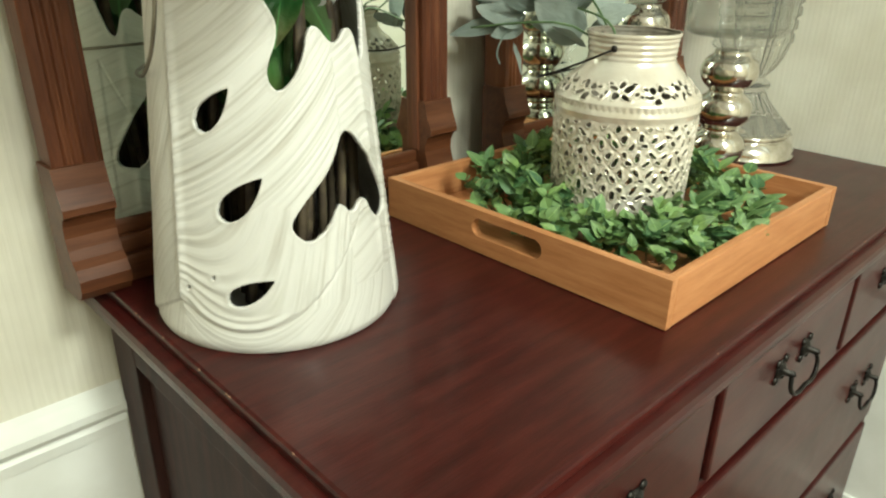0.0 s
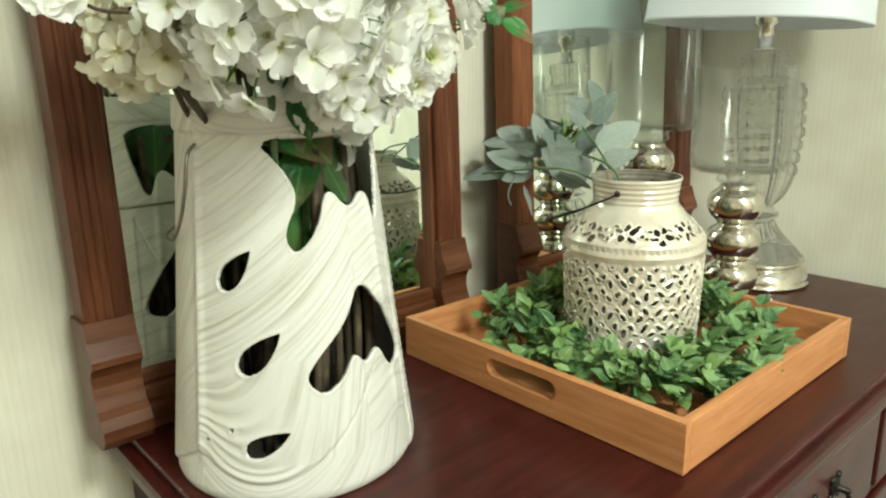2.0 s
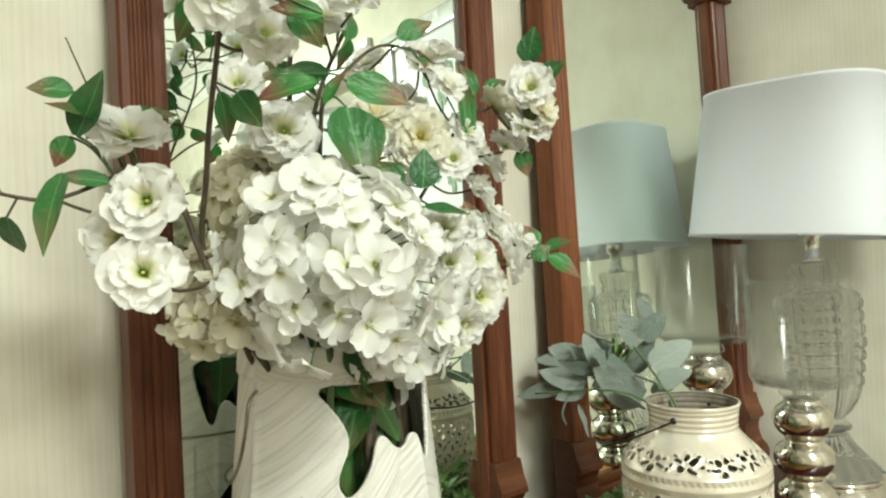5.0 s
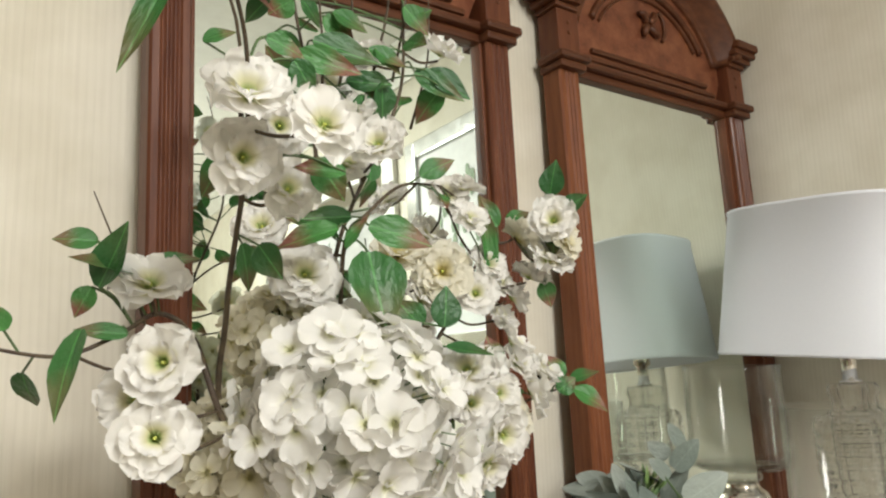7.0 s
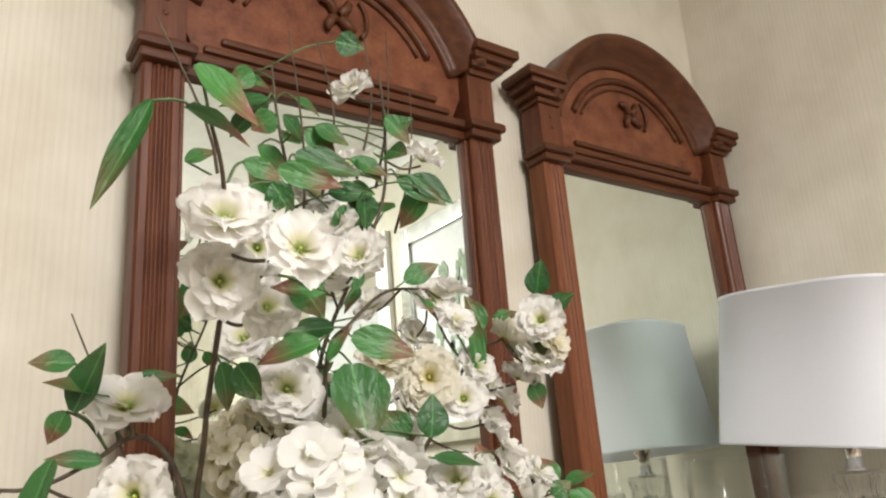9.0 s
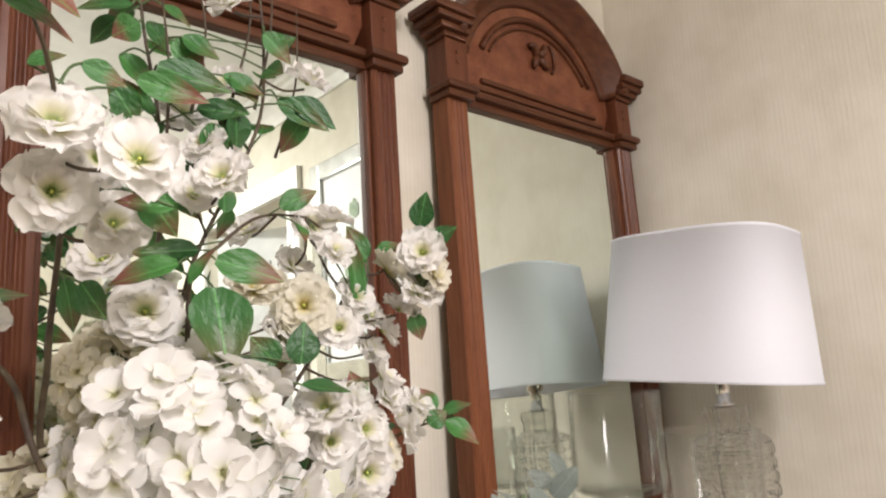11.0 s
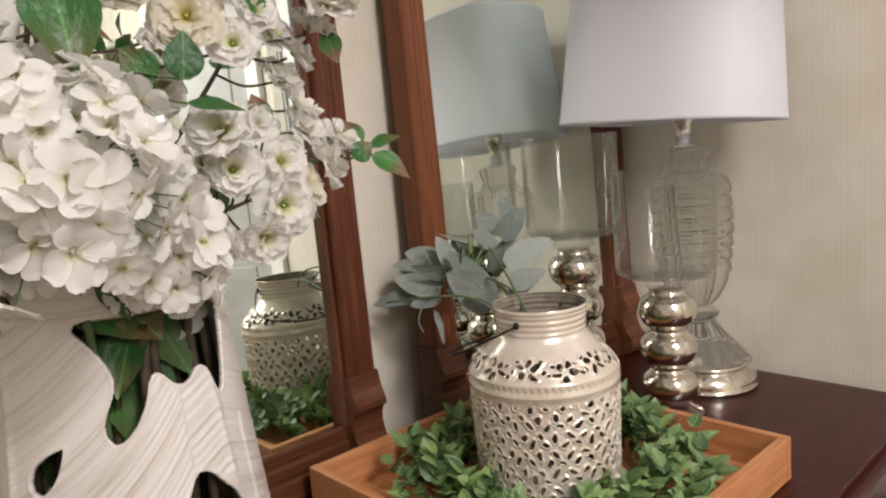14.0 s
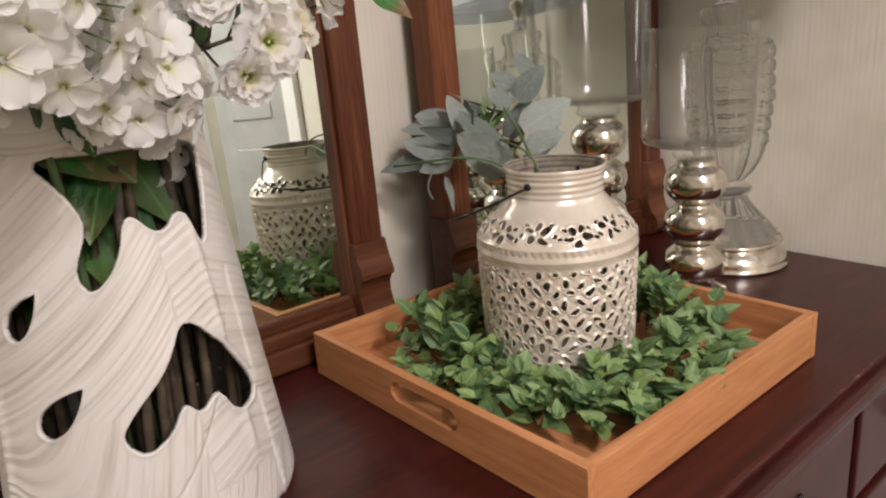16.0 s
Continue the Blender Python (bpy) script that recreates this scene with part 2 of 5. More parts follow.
# ---- the room ----
WALL_Y, WALL_X, TOP = 0.53, 0.82, 0.80
setting("floor", block(-3.0, 3.2, -3.4, 0.65, -0.10, 0.0), CARPET, "beige cut-pile carpet floor of the room")
setting("ceiling", block(-3.0, 3.2, -3.4, 0.65, 2.45, 2.55), CEILING_PAINT, "white painted flat plaster ceiling")
setting("wall_north", block(-3.0, 0.82, WALL_Y, 0.65, 0, 2.45), WALLPAPER, "cream ribbed wallpaper wall behind the mirrors", "wall")
DOOR0, DOOR1, DOORTOP = -1.72, -0.98, 2.04
wall = block(WALL_X, 0.94, DOOR1, 0.65, 0, 2.45)
block(WALL_X, 0.94, -3.4, DOOR0, 0, 2.45, 0, wall)
block(WALL_X, 0.94, DOOR0, DOOR1, DOORTOP, 2.45, 0, wall)
setting("wall_east", wall, WALLPAPER, "cream ribbed wallpaper side wall with a doorway", "wall")
setting("wall_west", block(-3.1, -3.0, -3.4, 0.65, 0, 2.45), WALLPAPER, "cream ribbed wallpaper far side wall", "wall")
setting("wall_south", block(-3.0, 3.2, -3.5, -3.4, 0, 2.45), WALLPAPER, "cream ribbed wallpaper wall opposite the mirrors", "wall")
setting("wall_outer_north", block(0.94, 3.2, 0.53, 0.65, 0, 2.45), CEILING_PAINT, "white painted wall of the next room", "wall")
setting("wall_outer_east", block(3.2, 3.3, -3.4, 0.65, 0, 2.45), CEILING_PAINT, "white painted end wall of the next room", "wall")

# White wainscot with its cap moulding, and the crown under the ceiling.
CAP = [(0.0, 0.575), (-0.012, 0.575), (-0.014, 0.590), (-0.010, 0.597), (-0.020, 0.604), (-0.026, 0.612), (-0.026, 0.622), (-0.018, 0.628), (-0.010, 0.634), (0.0, 0.640)]
rail = extrude_x([(WALL_Y + y, z) for y, z in CAP], -3.0, WALL_X)
block(-3.0, WALL_X, WALL_Y - 0.008, WALL_Y, 0.12, 0.575, 0, rail)
block(-3.0, WALL_X, WALL_Y - 0.016, WALL_Y, 0.0, 0.12, 0.003, rail)
setting("wainscot_north", rail, WHITE_PAINT, "white painted wainscot with moulded cap rail", "wainscot")
side = bmesh.new()
block(WALL_X - 0.008, WALL_X, DOOR1 + 0.09, WALL_Y - 0.03, 0.12, 0.575, 0, side)
block(WALL_X - 0.022, WALL_X, DOOR1 + 0.09, WALL_Y - 0.03, 0.575, 0.640, 0.006, side)
block(WALL_X - 0.016, WALL_X, DOOR1 + 0.09, WALL_Y - 0.03, 0.0, 0.12, 0.003, side)
setting("wainscot_east", side, WHITE_PAINT, "white painted wainscot with moulded cap rail", "wainscot")
CROWN = [(0.0, 2.335), (-0.012, 2.335), (-0.016, 2.350), (-0.030, 2.372), (-0.052, 2.398), (-0.070, 2.410), (-0.074, 2.426), (-0.090, 2.432), (-0.090, 2.449), (0.0, 2.449)]
setting("crown_north", extrude_x([(WALL_Y + y, z) for y, z in CROWN], -3.0, WALL_X), WHITE_PAINT, "white painted crown moulding under the ceiling", "crown moulding")
crown = extrude_x(CROWN, -3.4, WALL_Y - 0.09)
bmesh.ops.rotate(crown, verts=crown.verts, cent=(0, 0, 0), matrix=Matrix.Rotation(radians(-90), 3, "Z"))
for v in crown.verts:
    v.co = (WALL_X + v.co.x, -v.co.y, v.co.z)
setting("crown_east", crown, WHITE_PAINT, "white painted crown moulding under the ceiling", "crown moulding")

# The doorway: casing, and a grey panelled door standing ajar.
door = thing("door_1", (WALL_X, DOOR0, 0), "grey painted panelled door standing ajar in its white casing", "door")
tagged(door, kind="structure")
case = bmesh.new()
for y0, y1 in ((DOOR1 - DOOR0, DOOR1 - DOOR0 + 0.085), (-0.085, 0.0)):
    block(-0.022, 0.0, y0, y1, 0, DOORTOP + 0.085, 0.004, case)
block(-0.022, 0.0, 0.0, DOOR1 - DOOR0, DOORTOP, DOORTOP + 0.085, 0.004, case)
part("door_frame", case, WHITE_PAINT, door, "white moulded door casing")
leaf = part("door_leaf", block(0, 0.60, -0.02, 0.02, 0.01, 2.02, 0.003), GREY_PAINT, door)
leaf.matrix_basis = pose(0.05, 0.02, 0, 0, 0, 62)
for z0, z1 in ((0.18, 0.90), (1.02, 1.88)):
    for x0 in (0.08, 0.33):
        part("panel", block(x0, x0 + 0.20, 0.016, 0.026, z0, z1, 0.006), GREY_PAINT, leaf)

# Framed print on the side wall, seen in the mirror.
SILVER = speckled("silver_mirror_frame", (0.62, 0.63, 0.62), (0.74, 0.75, 0.74), 20, 0.12, 0.0, 1.0)
PAPER = speckled("white_print_paper", (0.70, 0.71, 0.70), (0.76, 0.77, 0.76), 30, 0.6)
INK = speckled("green_print_ink", (0.22, 0.30, 0.20), (0.34, 0.42, 0.30), 60, 0.7)
art = thing("framed_print", (WALL_X, -0.50, 1.70), "framed botanical print of a pale green plant in a mirrored frame", "picture")
ring = bmesh.new()
for y0, y1, z0, z1 in ((-0.30, -0.24, -0.38, 0.38), (0.24, 0.30, -0.38, 0.38), (-0.24, 0.24, 0.32, 0.38), (-0.24, 0.24, -0.38, -0.32)):
    block(-0.028, -0.002, y0, y1, z0, z1, 0.004, ring)
part("frame", ring, SILVER, art, "bevelled mirrored frame")
part("print", block(-0.012, -0.004, -0.24, 0.24, -0.32, 0.32), PAPER, art, "white print")
rng = random.Random(5)
for k in range(60):
    y, z = rng.uniform(-0.12, 0.12), rng.uniform(-0.22, 0.2)
    if (y / 0.13) ** 2 + (z / 0.22) ** 2 < 1:
        plant = bmesh.new()
        for v in bmesh.ops.create_circle(plant, cap_ends=True, segments=8, radius=0.018)["verts"]:
            v.co = (-0.0145 - 0.0002 * (k % 6), y + v.co.x * 0.6, z + v.co.y * 1.4)
        part("drawn_leaf", plant, INK, art)

# ---- dresser ----
DX0, DX1, DY0, DY1 = -0.376, 0.795, -0.068, 0.515
dresser = thing("dresser", (0.2075, 0.2, 0), "dark red mahogany chest of drawers with a moulded top", "dresser")
OX, OY = 0.2075, 0.2


def on_dresser(x0, x1, y0, y1, z0, z1, bevel=0.0, bm=None):
    return block(x0 - OX, x1 - OX, y0 - OY, y1 - OY, z0, z1, bevel, bm)


slab = on_dresser(DX0 + 0.014, DX1, DY0 + 0.014, DY1, 0.786, TOP, 0.004)
part("top", slab, MAHOGANY_X, dresser, "polished red-brown top with long grain")
part("edge_moulding", on_dresser(DX0, DX1 + 0.001, DY0, DY1 - 0.001, 0.766, 0.7885, 0.008), MAHOGANY_X, dresser)
part("under_moulding", on_dresser(DX0 + 0.012, DX1 - 0.004, DY0 + 0.010, DY1 - 0.004, 0.757, 0.7665, 0.003), MAHOGANY_Z, dresser)
SX, FY = DX0 + 0.024, -0.044
part("side_stile", on_dresser(SX, SX + 0.03, FY, FY + 0.05, 0.05, 0.757, 0.003), MAHOGANY_Z, dresser)
part("side_stile", on_dresser(SX, SX + 0.03, DY1 - 0.07, DY1 - 0.005, 0.05, 0.757, 0.003), MAHOGANY_Z, dresser)
part("side_rail", on_dresser(SX, SX + 0.03, FY + 0.05, DY1 - 0.07, 0.70, 0.757, 0.003), MAHOGANY_Z, dresser)
part("side_rail", on_dresser(SX, SX + 0.03, FY + 0.05, DY1 - 0.07, 0.05, 0.14, 0.003), MAHOGANY_Z, dresser)
part("side_panel", on_dresser(SX + 0.012, SX + 0.03, FY + 0.05, DY1 - 0.07, 0.14, 0.70), MAHOGANY_Z, dresser, "recessed side panel")
part("side_panel", on_dresser(DX1 - 0.03, DX1 - 0.008, FY, DY1 - 0.005, 0.05, 0.757, 0.002), MAHOGANY_Z, dresser)
part("back_panel", on_dresser(SX + 0.03, DX1 - 0.03, DY1 - 0.02, DY1 - 0.006, 0.05, 0.757), MAHOGANY_X, dresser)
part("plinth", on_dresser(SX - 0.006, DX1 - 0.004, FY - 0.008, FY + 0.03, 0.0, 0.07, 0.004), MAHOGANY_X, dresser)
ROWS_Z = [(0.618, 0.752), (0.345, 0.602), (0.078, 0.329)]
for z in (0.610, 0.337):
    part("drawer_rail", on_dresser(SX + 0.03, DX1 - 0.03, FY, FY + 0.4, z - 0.008, z + 0.008, 0.002), MAHOGANY_X, dresser)
for x in (0.034, 0.424):
    part("drawer_divider", on_dresser(x - 0.009, x + 0.009, FY - 0.001, FY + 0.4, 0.618, 0.757, 0.002), MAHOGANY_Z, dresser)


CHIP = speckled("bare_wood_chip", (0.16, 0.075, 0.045), (0.30, 0.17, 0.11), 200, 0.7)
chip_rng = random.Random(3)
for k in range(16):
    at = chip_rng.uniform(0.02, 0.50)
    size = chip_rng.uniform(0.0012, 0.0030)
    if k < 10:
        spot = (DX0 - OX + 0.0150, DY1 - OY - at, TOP - 0.0012)
    else:
        spot = (DX0 - OX + 0.05 + 2.0 * at, DY0 - OY + 0.0150, TOP - 0.0012)
    chip = bmesh.new()
    bmesh.ops.create_icosphere(chip, subdivisions=1, radius=1.0)
    for v in chip.verts:
        v.co = (v.co.x * (0.0012 if k < 10 else size), v.co.y * (size if k < 10 else 0.0012), v.co.z * 0.0009)
    mark = part("worn_chip", chip, CHIP, dresser, "bare wood chip on the edge")
    mark.location = spot


def bail_pull(parent, x, y, z):
    """A dropped loop on two pierced rosettes."""
    for s in (-1, 1):
        plate = lathe([(0.0005, -0.002), (0.013, -0.002), (0.014, 0.001), (0.009, 0.004), (0.004, 0.006), (0.0045, 0.016), (0.0005, 0.019)], 14)
        for k in range(4):
            a = math.pi / 4 + k * math.pi / 2
            lathe([(0.0004, -0.001), (0.0065, -0.001), (0.005, 0.003), (0.0004, 0.004)], 8, plate, (0.014 * math.cos(a), 0.016 * math.sin(a), 0))
        bmesh.ops.rotate(plate, verts=plate.verts, cent=(0, 0, 0), matrix=Matrix.Rotation(radians(90), 3, "X"))
        rose = part("rosette", plate, IRON, parent, "ornate black iron rosette", True)
        rose.location = (x + s * 0.036, y, z)
    loop = [(-0.036, -0.014, 0.0), (-0.040, -0.017, -0.014), (-0.032, -0.019, -0.026), (-0.016, -0.020, -0.030), (0, -0.020, -0.027),
            (0.016, -0.020, -0.030), (0.032, -0.019, -0.026), (0.040, -0.017, -0.014), (0.036, -0.014, 0.0)]
    handle_loop = part("bail", tube(smooth_profile(loop, 3), 0.0028, 7), IRON, parent, "dropped black iron loop", True)
    handle_loop.location = (x, y, z)


def drawer(x0, x1, z0, z1, pulls):
    front = part("drawer", on_dresser(x0, x1, FY - 0.008, FY + 0.012, z0 + 0.002, z1 - 0.002, 0.004), MAHOGANY_X, dresser, "drawer front with black iron pulls")
    for x in pulls:
        bail_pull(front, x - OX, FY - OY - 0.008, (z0 + z1) / 2 + 0.012)


for x0, x1 in ((-0.322, 0.024), (0.044, 0.414), (0.434, 0.762)):
    drawer(x0, x1, *ROWS_Z[0], [(x0 + x1) / 2])
for z0, z1 in ROWS_Z[1:]:
    drawer(-0.322, 0.762, z0, z1, [-0.17, 0.61])


# ---- pier mirrors ----
def reeded(x0, x1, y_front, y_back, grooves):
    """Section of a stile with flutes cut in its front."""
    out = [(x0, y_back), (x0, y_front + 0.003), (x0 + 0.003, y_front)]
    flat = x0 + 0.010
    pitch = (x1 - x0 - 0.020) / grooves
    for g in range(grooves):
        a = flat + g * pitch
        for k in range(7):
            out.append((a + pitch * (0.08 + 0.84 * k / 6), y_front + 0.0026 * math.sin(math.pi * k / 6)))
    return out + [(x1 - 0.003, y_front), (x1, y_front + 0.003), (x1, y_back)]


def pier_mirror(where, lean, label, first_stile, wide, tall):
    """Stands on the dresser, its head leaning back to the wall."""
    m = thing("pier_mirror", where, label, "mirror", "pair of pier mirrors")
    m.matrix_world = pose(*where, -lean) @ Matrix.Diagonal((wide, 1, tall, 1))
    half, stile = 0.271, 0.047
    for s in (-1, 1):
        x0, x1 = (-half, -half + stile) if s < 0 else (half - stile, half)
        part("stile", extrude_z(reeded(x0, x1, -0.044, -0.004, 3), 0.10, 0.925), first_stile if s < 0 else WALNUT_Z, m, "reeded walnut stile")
        foot = [(-0.004, 0.0), (-0.046, 0.0), (-0.058, 0.004), (-0.066, 0.014), (-0.067, 0.026), (-0.062, 0.037), (-0.054, 0.044), (-0.050, 0.054),
                (-0.047, 0.066), (-0.048, 0.078), (-0.053, 0.087), (-0.060, 0.091), (-0.060, 0.098), (-0.052, 0.116), (-0.047, 0.136), (-0.004, 0.136)]
        part("foot", extrude_x(foot, x0 - 0.004, x1 + 0.001), WALNUT_X, m, "carved scroll foot")
        block_bm = block(x0 - 0.006, x1 + 0.008, -0.056, -0.003, 0.925, 0.938, 0.004)
        block(x0 - 0.012, x1 + 0.014, -0.064, -0.003, 0.938, 0.952, 0.006, block_bm)
        part("capital", block_bm, WALNUT_X, m)
        frieze = block(x0 - 0.002, x1 + 0.002, -0.050, -0.003, 0.952, 1.030, 0.002)
        part("frieze_block", frieze, WALNUT_Z, m)
        for dz in (0.99, 1.008):
            stud = lathe([(0.0003, 0.0), (0.004, 0.0), (0.0025, 0.002), (0.0003, 0.0026)], 8)
            bmesh.ops.rotate(stud, verts=stud.verts, cent=(0, 0, 0), matrix=Matrix.Rotation(radians(90), 3, "X"))
            ob = part("stud", stud, WALNUT_X, m)
            ob.location = ((x0 + x1) / 2, -0.050, dz)
        corn = bmesh.new()
        for k, (out, z0, z1) in enumerate(((0.008, 1.030, 1.040), (0.020, 1.040, 1.052), (0.034, 1.052, 1.064), (0.044, 1.064, 1.080))):
            block(x0 - (out if s < 0 else 0.0), x1 + (out if s > 0 else 0.0), -0.050 - out * 0.7, -0.003 - 0.0004 * k, z0, z1, 0.004, corn)
        part("cornice_block", corn, WALNUT_X, m, "stepped cornice return")
    inner = half - stile
    low = bmesh.new()
    block(-inner, inner, -0.040, -0.004, 0.0, 0.030, 0.004, low)
    block(-inner, inner, -0.033, -0.004, 0.030, 0.050, 0.005, low)
    block(-inner, inner, -0.028, -0.004, 0.050, 0.066, 0.004, low)
    part("bottom_rail", low, WALNUT_X, m, "moulded bottom rail")
    for s in (-1, 1):
        part("inner_bead", block(s * (inner - 0.003) - 0.003, s * (inner - 0.003) + 0.003, -0.034, -0.018, 0.066, 0.925, 0.002), WALNUT_Z, m)
    top = bmesh.new()
    block(-inner, inner, -0.034, -0.004, 0.925, 0.940, 0.004, top)
    block(-inner, inner, -0.046, -0.004, 0.940, 0.953, 0.005, top)
    part("top_rail", top, WALNUT_X, m)
    # Arched pediment: backing board, tympanum, mouldings along the arc, applied ornament.
    spring, rise, reach = 1.045, 0.178, 0.248
    radius = (reach ** 2 + rise ** 2) / (2 * rise)
    mid = spring + rise - radius
    span = math.asin(reach / radius)

    def arc(r, n=40, scale=1.0):
        return [(r * math.sin(span * scale * (2 * k / n - 1)), mid + r * math.cos(span * scale * (2 * k / n - 1))) for k in range(n + 1)]

    board = bmesh.new()
    outline = arc(radius - 0.004) + [(0.20, 0.953), (-0.20, 0.953)]
    for y in (-0.026, -0.004):
        board.faces.new([board.verts.new((x, y, z)) for x, z in outline])
    a, b = list(board.faces)[0].verts, list(board.faces)[1].verts
    for i in range(len(outline)):
        j = (i + 1) % len(outline)
        board.faces.new((a[i], a[j], b[j], b[i]))
    bmesh.ops.recalc_face_normals(board, faces=board.faces)
    part("tympanum", board, BURL, m, "figured walnut panel in the arch")
    section = [(-0.052, -0.003), (-0.052, -0.030), (-0.047, -0.036), (-0.040, -0.034), (-0.034, -0.040), (-0.026, -0.050), (-0.018, -0.056), (-0.010, -0.070), (0.0, -0.072), (0.004, -0.066), (0.004, -0.003)]

    def arc_moulding(section, r0, scale=1.0):
        bm = bmesh.new()
        rings = []
        n = 44
        for k in range(n + 1):
            t = span * scale * (2 * k / n - 1)
            rings.append([bm.verts.new(((r0 + dr) * math.sin(t), y, mid + (r0 + dr) * math.cos(t))) for dr, y in section])
        for p, q in zip(rings, rings[1:]):
            for i in range(len(section)):
                j = (i + 1) % len(section)
                bm.faces.new((p[i], p[j], q[j], q[i]))
        bm.faces.new(rings[0])
        bm.faces.new(rings[-1][::-1])
        bmesh.ops.recalc_face_normals(bm, faces=bm.faces)
        return bm

    part("arch_moulding", arc_moulding(section, radius), WALNUT_X, m, "arched cornice moulding", True)
    bead = [(-0.006, -0.022), (-0.006, -0.032), (0.0, -0.037), (0.006, -0.032), (0.006, -0.022)]
    part("panel_bead", arc_moulding(bead, radius - 0.078, 0.86), WALNUT_X, m, "", True)
    part("panel_bead", arc_moulding([(d * 0.5, y + 0.003) for d, y in bead], radius - 0.096, 0.82), WALNUT_X, m, "", True)
    for z, wide in ((0.968, 0.195), (0.984, 0.172)):
        part("panel_rail", block(-wide, wide, -0.034, -0.022, z - 0.005, z + 0.005, 0.004), WALNUT_X, m)
    orn = bmesh.new()
    for k in range(4):
        t = math.pi / 4 + k * math.pi / 2
        pts = [(0.006 * math.cos(t), 0, 0.006 * math.sin(t)), (0.022 * math.cos(t), -0.006, 0.022 * math.sin(t)), (0.034 * math.cos(t + 0.25), -0.003, 0.034 * math.sin(t + 0.25))]
        tube(smooth_profile(pts, 3), [0.008, 0.0085, 0.008, 0.0075, 0.007, 0.005, 0.003][: 7], 8, orn)
    curl = [(0.034 + 0.016 * math.cos(a), -0.002, 0.004 + 0.030 * math.sin(a)) for a in [-1.3 + 0.3 * k for k in range(10)]]
    tube(curl, 0.004, 7, orn)
    ornament = part("ornament", orn, WALNUT_X, m, "carved cross ornament", True)
    ornament.location = (0.0, -0.028, 1.075)
    part("mirror_glass", block(-inner, inner, -0.0225, -0.012, 0.060, 0.930), MIRROR, m, "old greenish mirror glass")
    part("back_board", block(-inner - 0.02, inner + 0.02, -0.0115, -0.0035, 0.03, 0.955), WALNUT_X, m)
    return m


pier_mirror((-0.127, 0.489, TOP), 1.3, "tall walnut pier mirror with arched pediment behind the white vase", WALNUT_Z, 0.976, 1.022)
pier_mirror((0.524, 0.486, TOP), 1.9, "tall walnut pier mirror with arched pediment behind the lamp", WALNUT_LIGHTER, 1.0, 1.015)


# ---- pierced ware ----
def pierced(name, radius_at, height, n, rows, sdf, parent, mat, thick, label, relief=None, phase=None, slope=None):
    """A turned shell with openings where sdf(u, v) < 0; u is the angle in degrees, v the height."""
    theta = np.linspace(-180, 180, n, endpoint=False)
    z = np.linspace(0, height, rows)
    T, Z = np.meshgrid(theta, z)
    D = sdf(T, Z)
    step_u, step_v = 360.0 / n, height / (rows - 1)
    arc = 2 * math.pi * radius_at(Z) / 360.0
    gu, gv = (sdf(T + 0.05, Z) - D) / 0.05 / arc, (sdf(T, Z + 0.0001) - D) / 0.0001
    size = np.maximum(np.hypot(gu, gv), 0.3)
    cell = math.hypot(step_v, step_u * float(np.max(arc)))
    near = np.zeros(D.shape, dtype=bool)
    for di, dj in ((0, 1), (1, 0), (1, 1), (1, -1)):
        A, B = D[: rows - di], np.roll(D, -dj, axis=1)[di:]
        cross = (A > 0) != (B > 0)
        first = np.abs(A) <= np.abs(B)
        near[: rows - di] |= cross & first
        near[di:] |= np.roll(cross & ~first, dj, axis=1)
    near[0], near[-1] = False, False
    T2 = np.where(near, T - np.clip(D * gu / size ** 2, -cell, cell) / arc, T)
    Z2 = np.where(near, Z - np.clip(D * gv / size ** 2, -cell, cell), Z)
    R = radius_at(Z2)
    if relief is not None:
        R = R + relief(T2, Z2, D)
    a = np.radians(T2)
    shape = slope(Z2) if slope is not None else Z2
    co = np.stack([R * np.cos(a), R * np.sin(a), shape], -1).reshape(-1, 3)
    i, j = np.meshgrid(np.arange(rows - 1), np.arange(n), indexing="ij")
    k = (j + 1) % n
    quads = np.stack([i * n + j, i * n + k, (i + 1) * n + k, (i + 1) * n + j], -1).reshape(-1, 4)
    flat = np.where(near, 0.0, D).reshape(-1)[quads]
    keep = (flat.min(1) >= 0) & ((flat.max(1) > 0) | (D.reshape(-1)[quads].mean(1) > 0))
    quads = quads[keep | ((flat.min(1) < 0) & (flat.max(1) > 0) & (flat.mean(1) > 0))]
    me = bpy.data.meshes.new(name)
    me.from_pydata(co.tolist(), [], quads.tolist())
    if phase is not None:
        U = phase(T, Z)
        layer = me.uv_layers.new(name="grain")
        idx = np.empty(len(me.loops), dtype=np.int32)
        me.loops.foreach_get("vertex_index", idx)
        uv = np.stack([U.reshape(-1)[idx], Z.reshape(-1)[idx]], -1)
        layer.data.foreach_set("uv", uv.astype(np.float32).reshape(-1))
    bm = bmesh.new()
    bm.from_mesh(me)
    loose = [v for v in bm.verts if not v.link_faces]
    bmesh.ops.delete(bm, geom=loose, context="VERTS")
    bm.to_mesh(me)
    bm.free()
    ob = mesh_part(name, me, mat, parent, label, True)
    solid = ob.modifiers.new("thickness", "SOLIDIFY")
    solid.thickness, solid.offset = thick, -1
    return ob


def cut_corners(p, rounds=2):
    for _ in range(rounds):
        q = []
        for a, b in zip(p, p[1:] + p[:1]):
            q += [(0.78 * a[0] + 0.22 * b[0], 0.78 * a[1] + 0.22 * b[1]), (0.22 * a[0] + 0.78 * b[0], 0.22 * a[1] + 0.78 * b[1])]
        p = q
    return p


